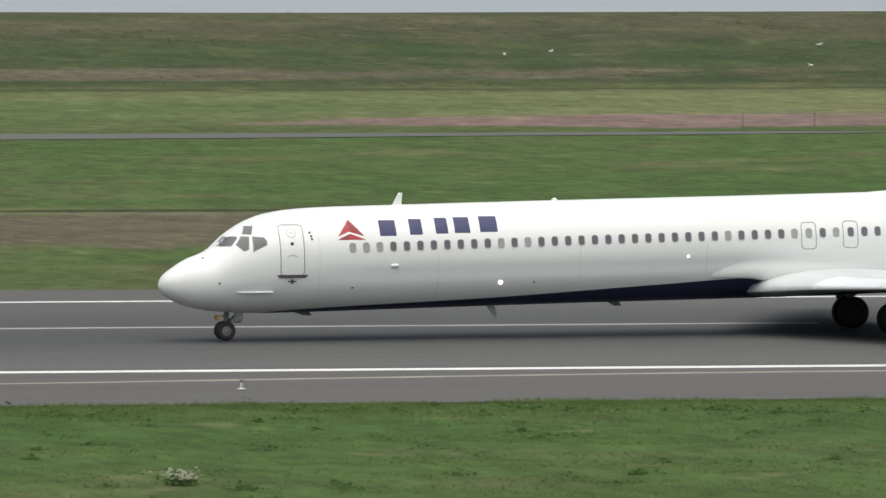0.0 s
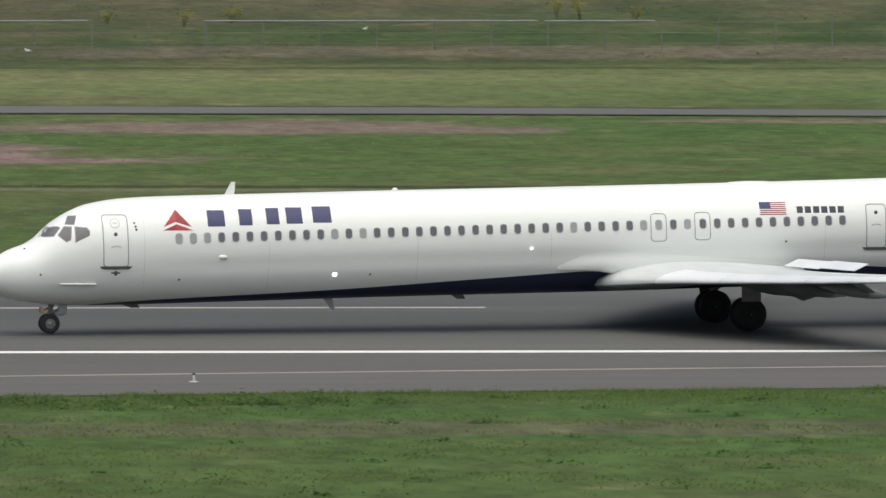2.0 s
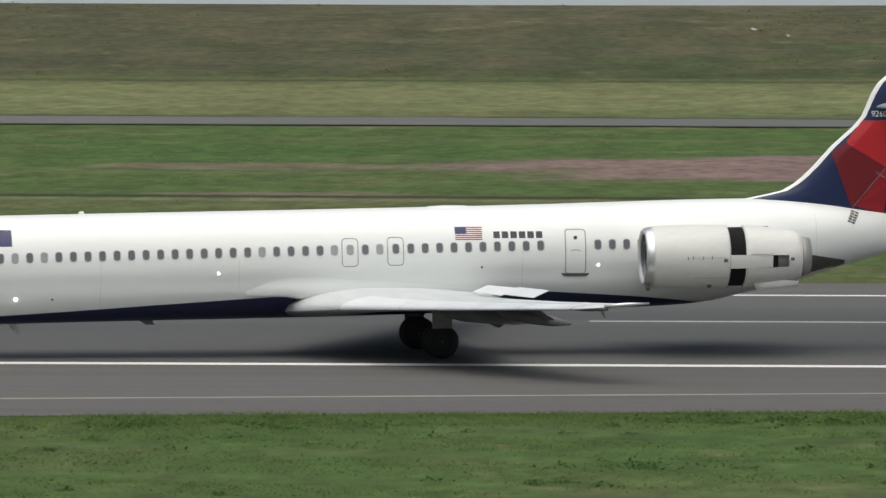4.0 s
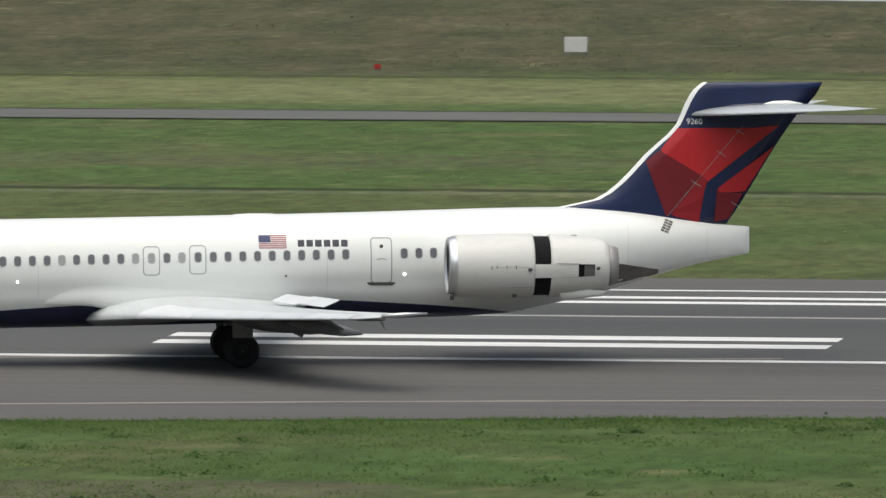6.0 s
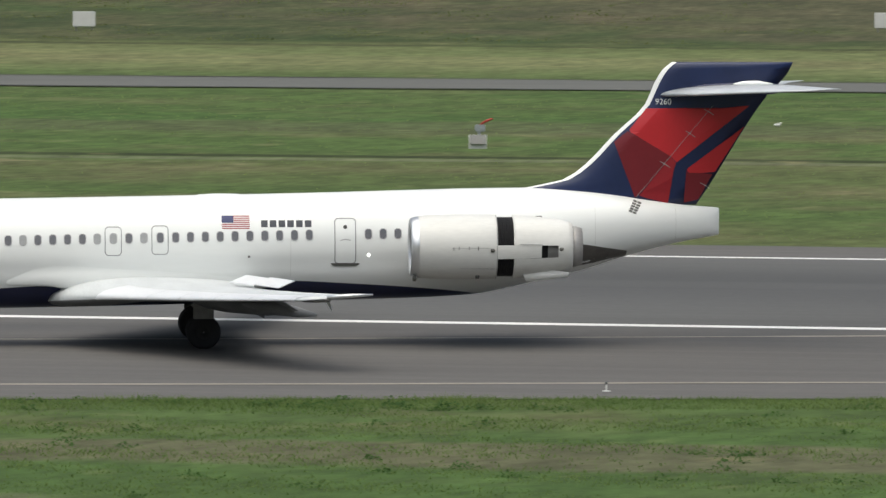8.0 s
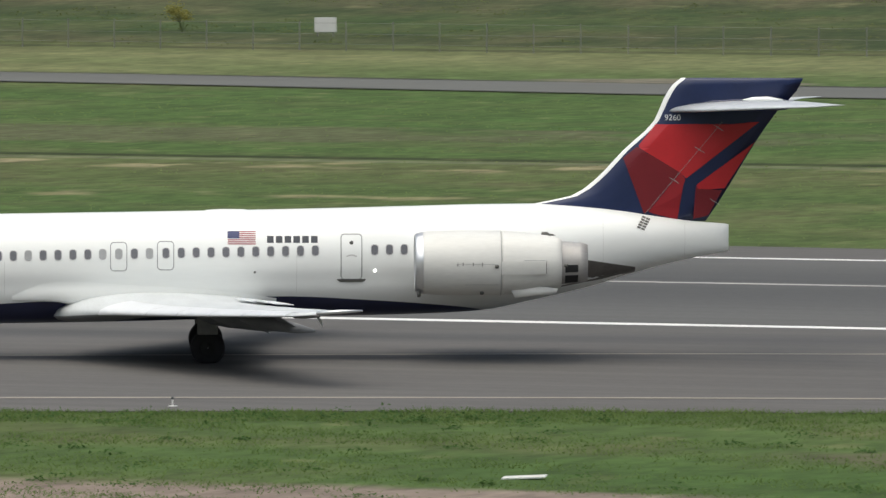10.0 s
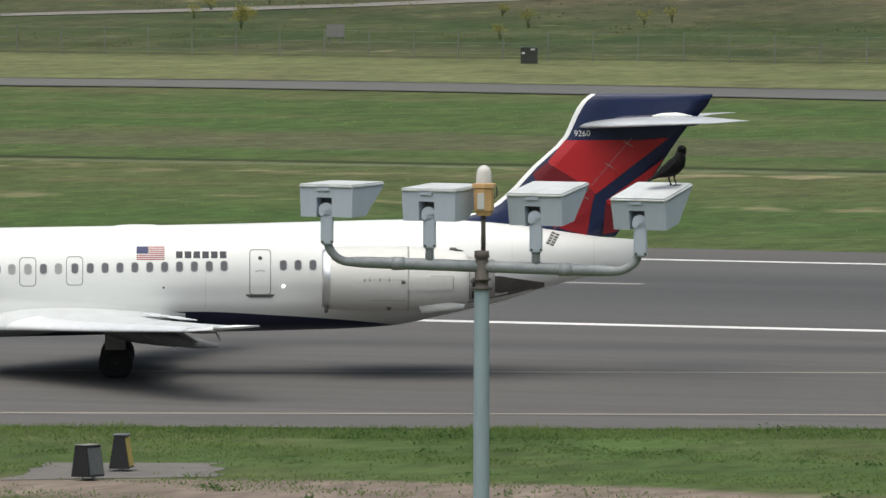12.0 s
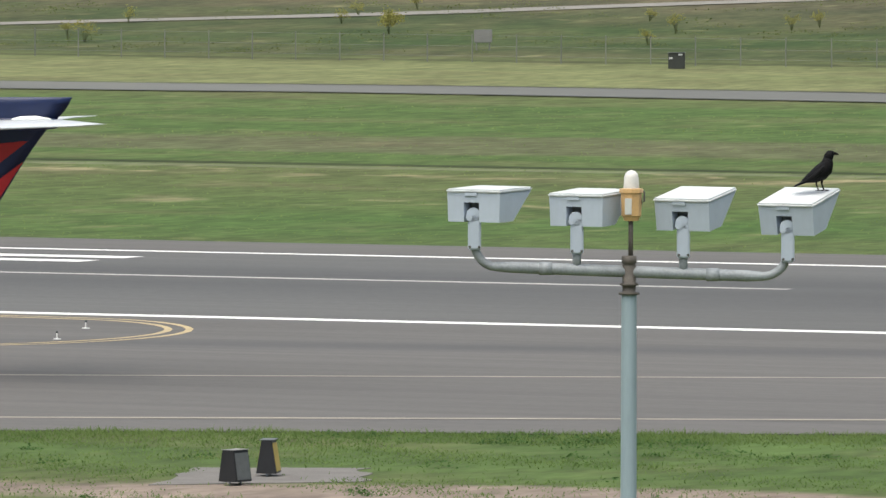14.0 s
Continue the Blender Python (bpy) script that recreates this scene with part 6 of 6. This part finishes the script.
# ---- what moves ----
# seconds, place of the main wheels, heading
TRACK = [
    (0, 86.46, 411.84, 6.29), (0.5, 72.37, 410.72, 6.99), (1, 58.66, 409.47, 7.67), (1.5, 45.35, 408.10, 8.32),
    (2, 32.31, 406.61, 8.92), (2.5, 19.53, 405.00, 9.48), (3, 7.06, 403.29, 10.01), (3.5, -5.08, 401.46, 10.53),
    (4, -16.85, 399.53, 11.07), (4.5, -28.19, 397.49, 11.67), (5, -39.08, 395.33, 12.32), (5.5, -49.57, 393.09, 13.02),
    (6, -59.68, 390.77, 13.76), (6.5, -69.45, 388.38, 14.55), (7, -78.87, 385.93, 15.39), (7.5, -87.87, 383.43, 16.23),
    (8, -96.53, 380.90, 17.06), (8.5, -104.88, 378.35, 17.82), (9, -112.92, 375.79, 18.54), (9.5, -120.67, 373.23, 19.22),
    (10, -128.14, 370.69, 19.89), (10.5, -135.32, 368.20, 20.57), (11, -142.23, 365.75, 21.26), (11.5, -148.94, 363.33, 21.97),
    (12, -155.46, 360.93, 22.69), (12.5, -161.75, 358.52, 23.41), (13, -167.76, 356.08, 24.13), (13.5, -173.60, 353.57, 24.84),
    (14, -179.26, 351.00, 25.54),
]


def motions():
    walk(airliner, [(t, pose(x, y, field_z(y) + float(np.interp(t, [7, 8, 10.5, 14], [0, -0.03, -0.08, -0.10])), 0, 0, h)) for t, x, y, h in TRACK])
    # spoilers fold and reverser cowls slide shut between 8.3 and 10.2 s
    for sp, at, yaw in SPOILERS:
        up, down = pose(*at) @ pose(0, 0, 0, 0, 0, yaw) @ pose(0, 0, 0, 0, -21), pose(*at) @ pose(0, 0, 0, 0, 0, yaw) @ pose(0, 0, 0, 0, 4)
        walk(sp, [(0, up), (4, up), (8.4, up), (9.6, down), (12, down), (14, down)])
    for c in COWLS:
        out, shut = pose(0.53, 0, 0), pose(0, 0, 0)
        walk(c, [(0, out), (4, out), (8.4, out), (10.0, shut), (12, shut), (14, shut)])
    # the crow looks out over the camera's side, then turns its head along the mast's arm
    for head in HEADS:
        at = (0.056, 0, 0.240)
        aside, ahead = pose(*at, 0, 0, -78), pose(*at)
        walk(head, [(0, aside), (6, aside), (12.4, aside), (12.62, ahead), (13.2, ahead), (14, ahead)])
    # rolling wheels, step by step
    xs = [r[1] for r in TRACK]
    ts = [r[0] for r in TRACK]
    for wheel, at, r in WHEELS:
        rows, turn, last = [], 0.0, xs[0]
        for k in range(0, 421):
            t = k / 30
            i = min(int(t / 0.5), len(ts) - 2)
            x = xs[i] + (xs[i + 1] - xs[i]) * (t - ts[i]) / 0.5
            turn += min(math.degrees(abs(x - last) / r), 80.0)
            last = x
            rows.append((t, pose(*at) @ pose(0, 0, 0, 0, -turn, 0)))
        walk(wheel, rows)


motions()
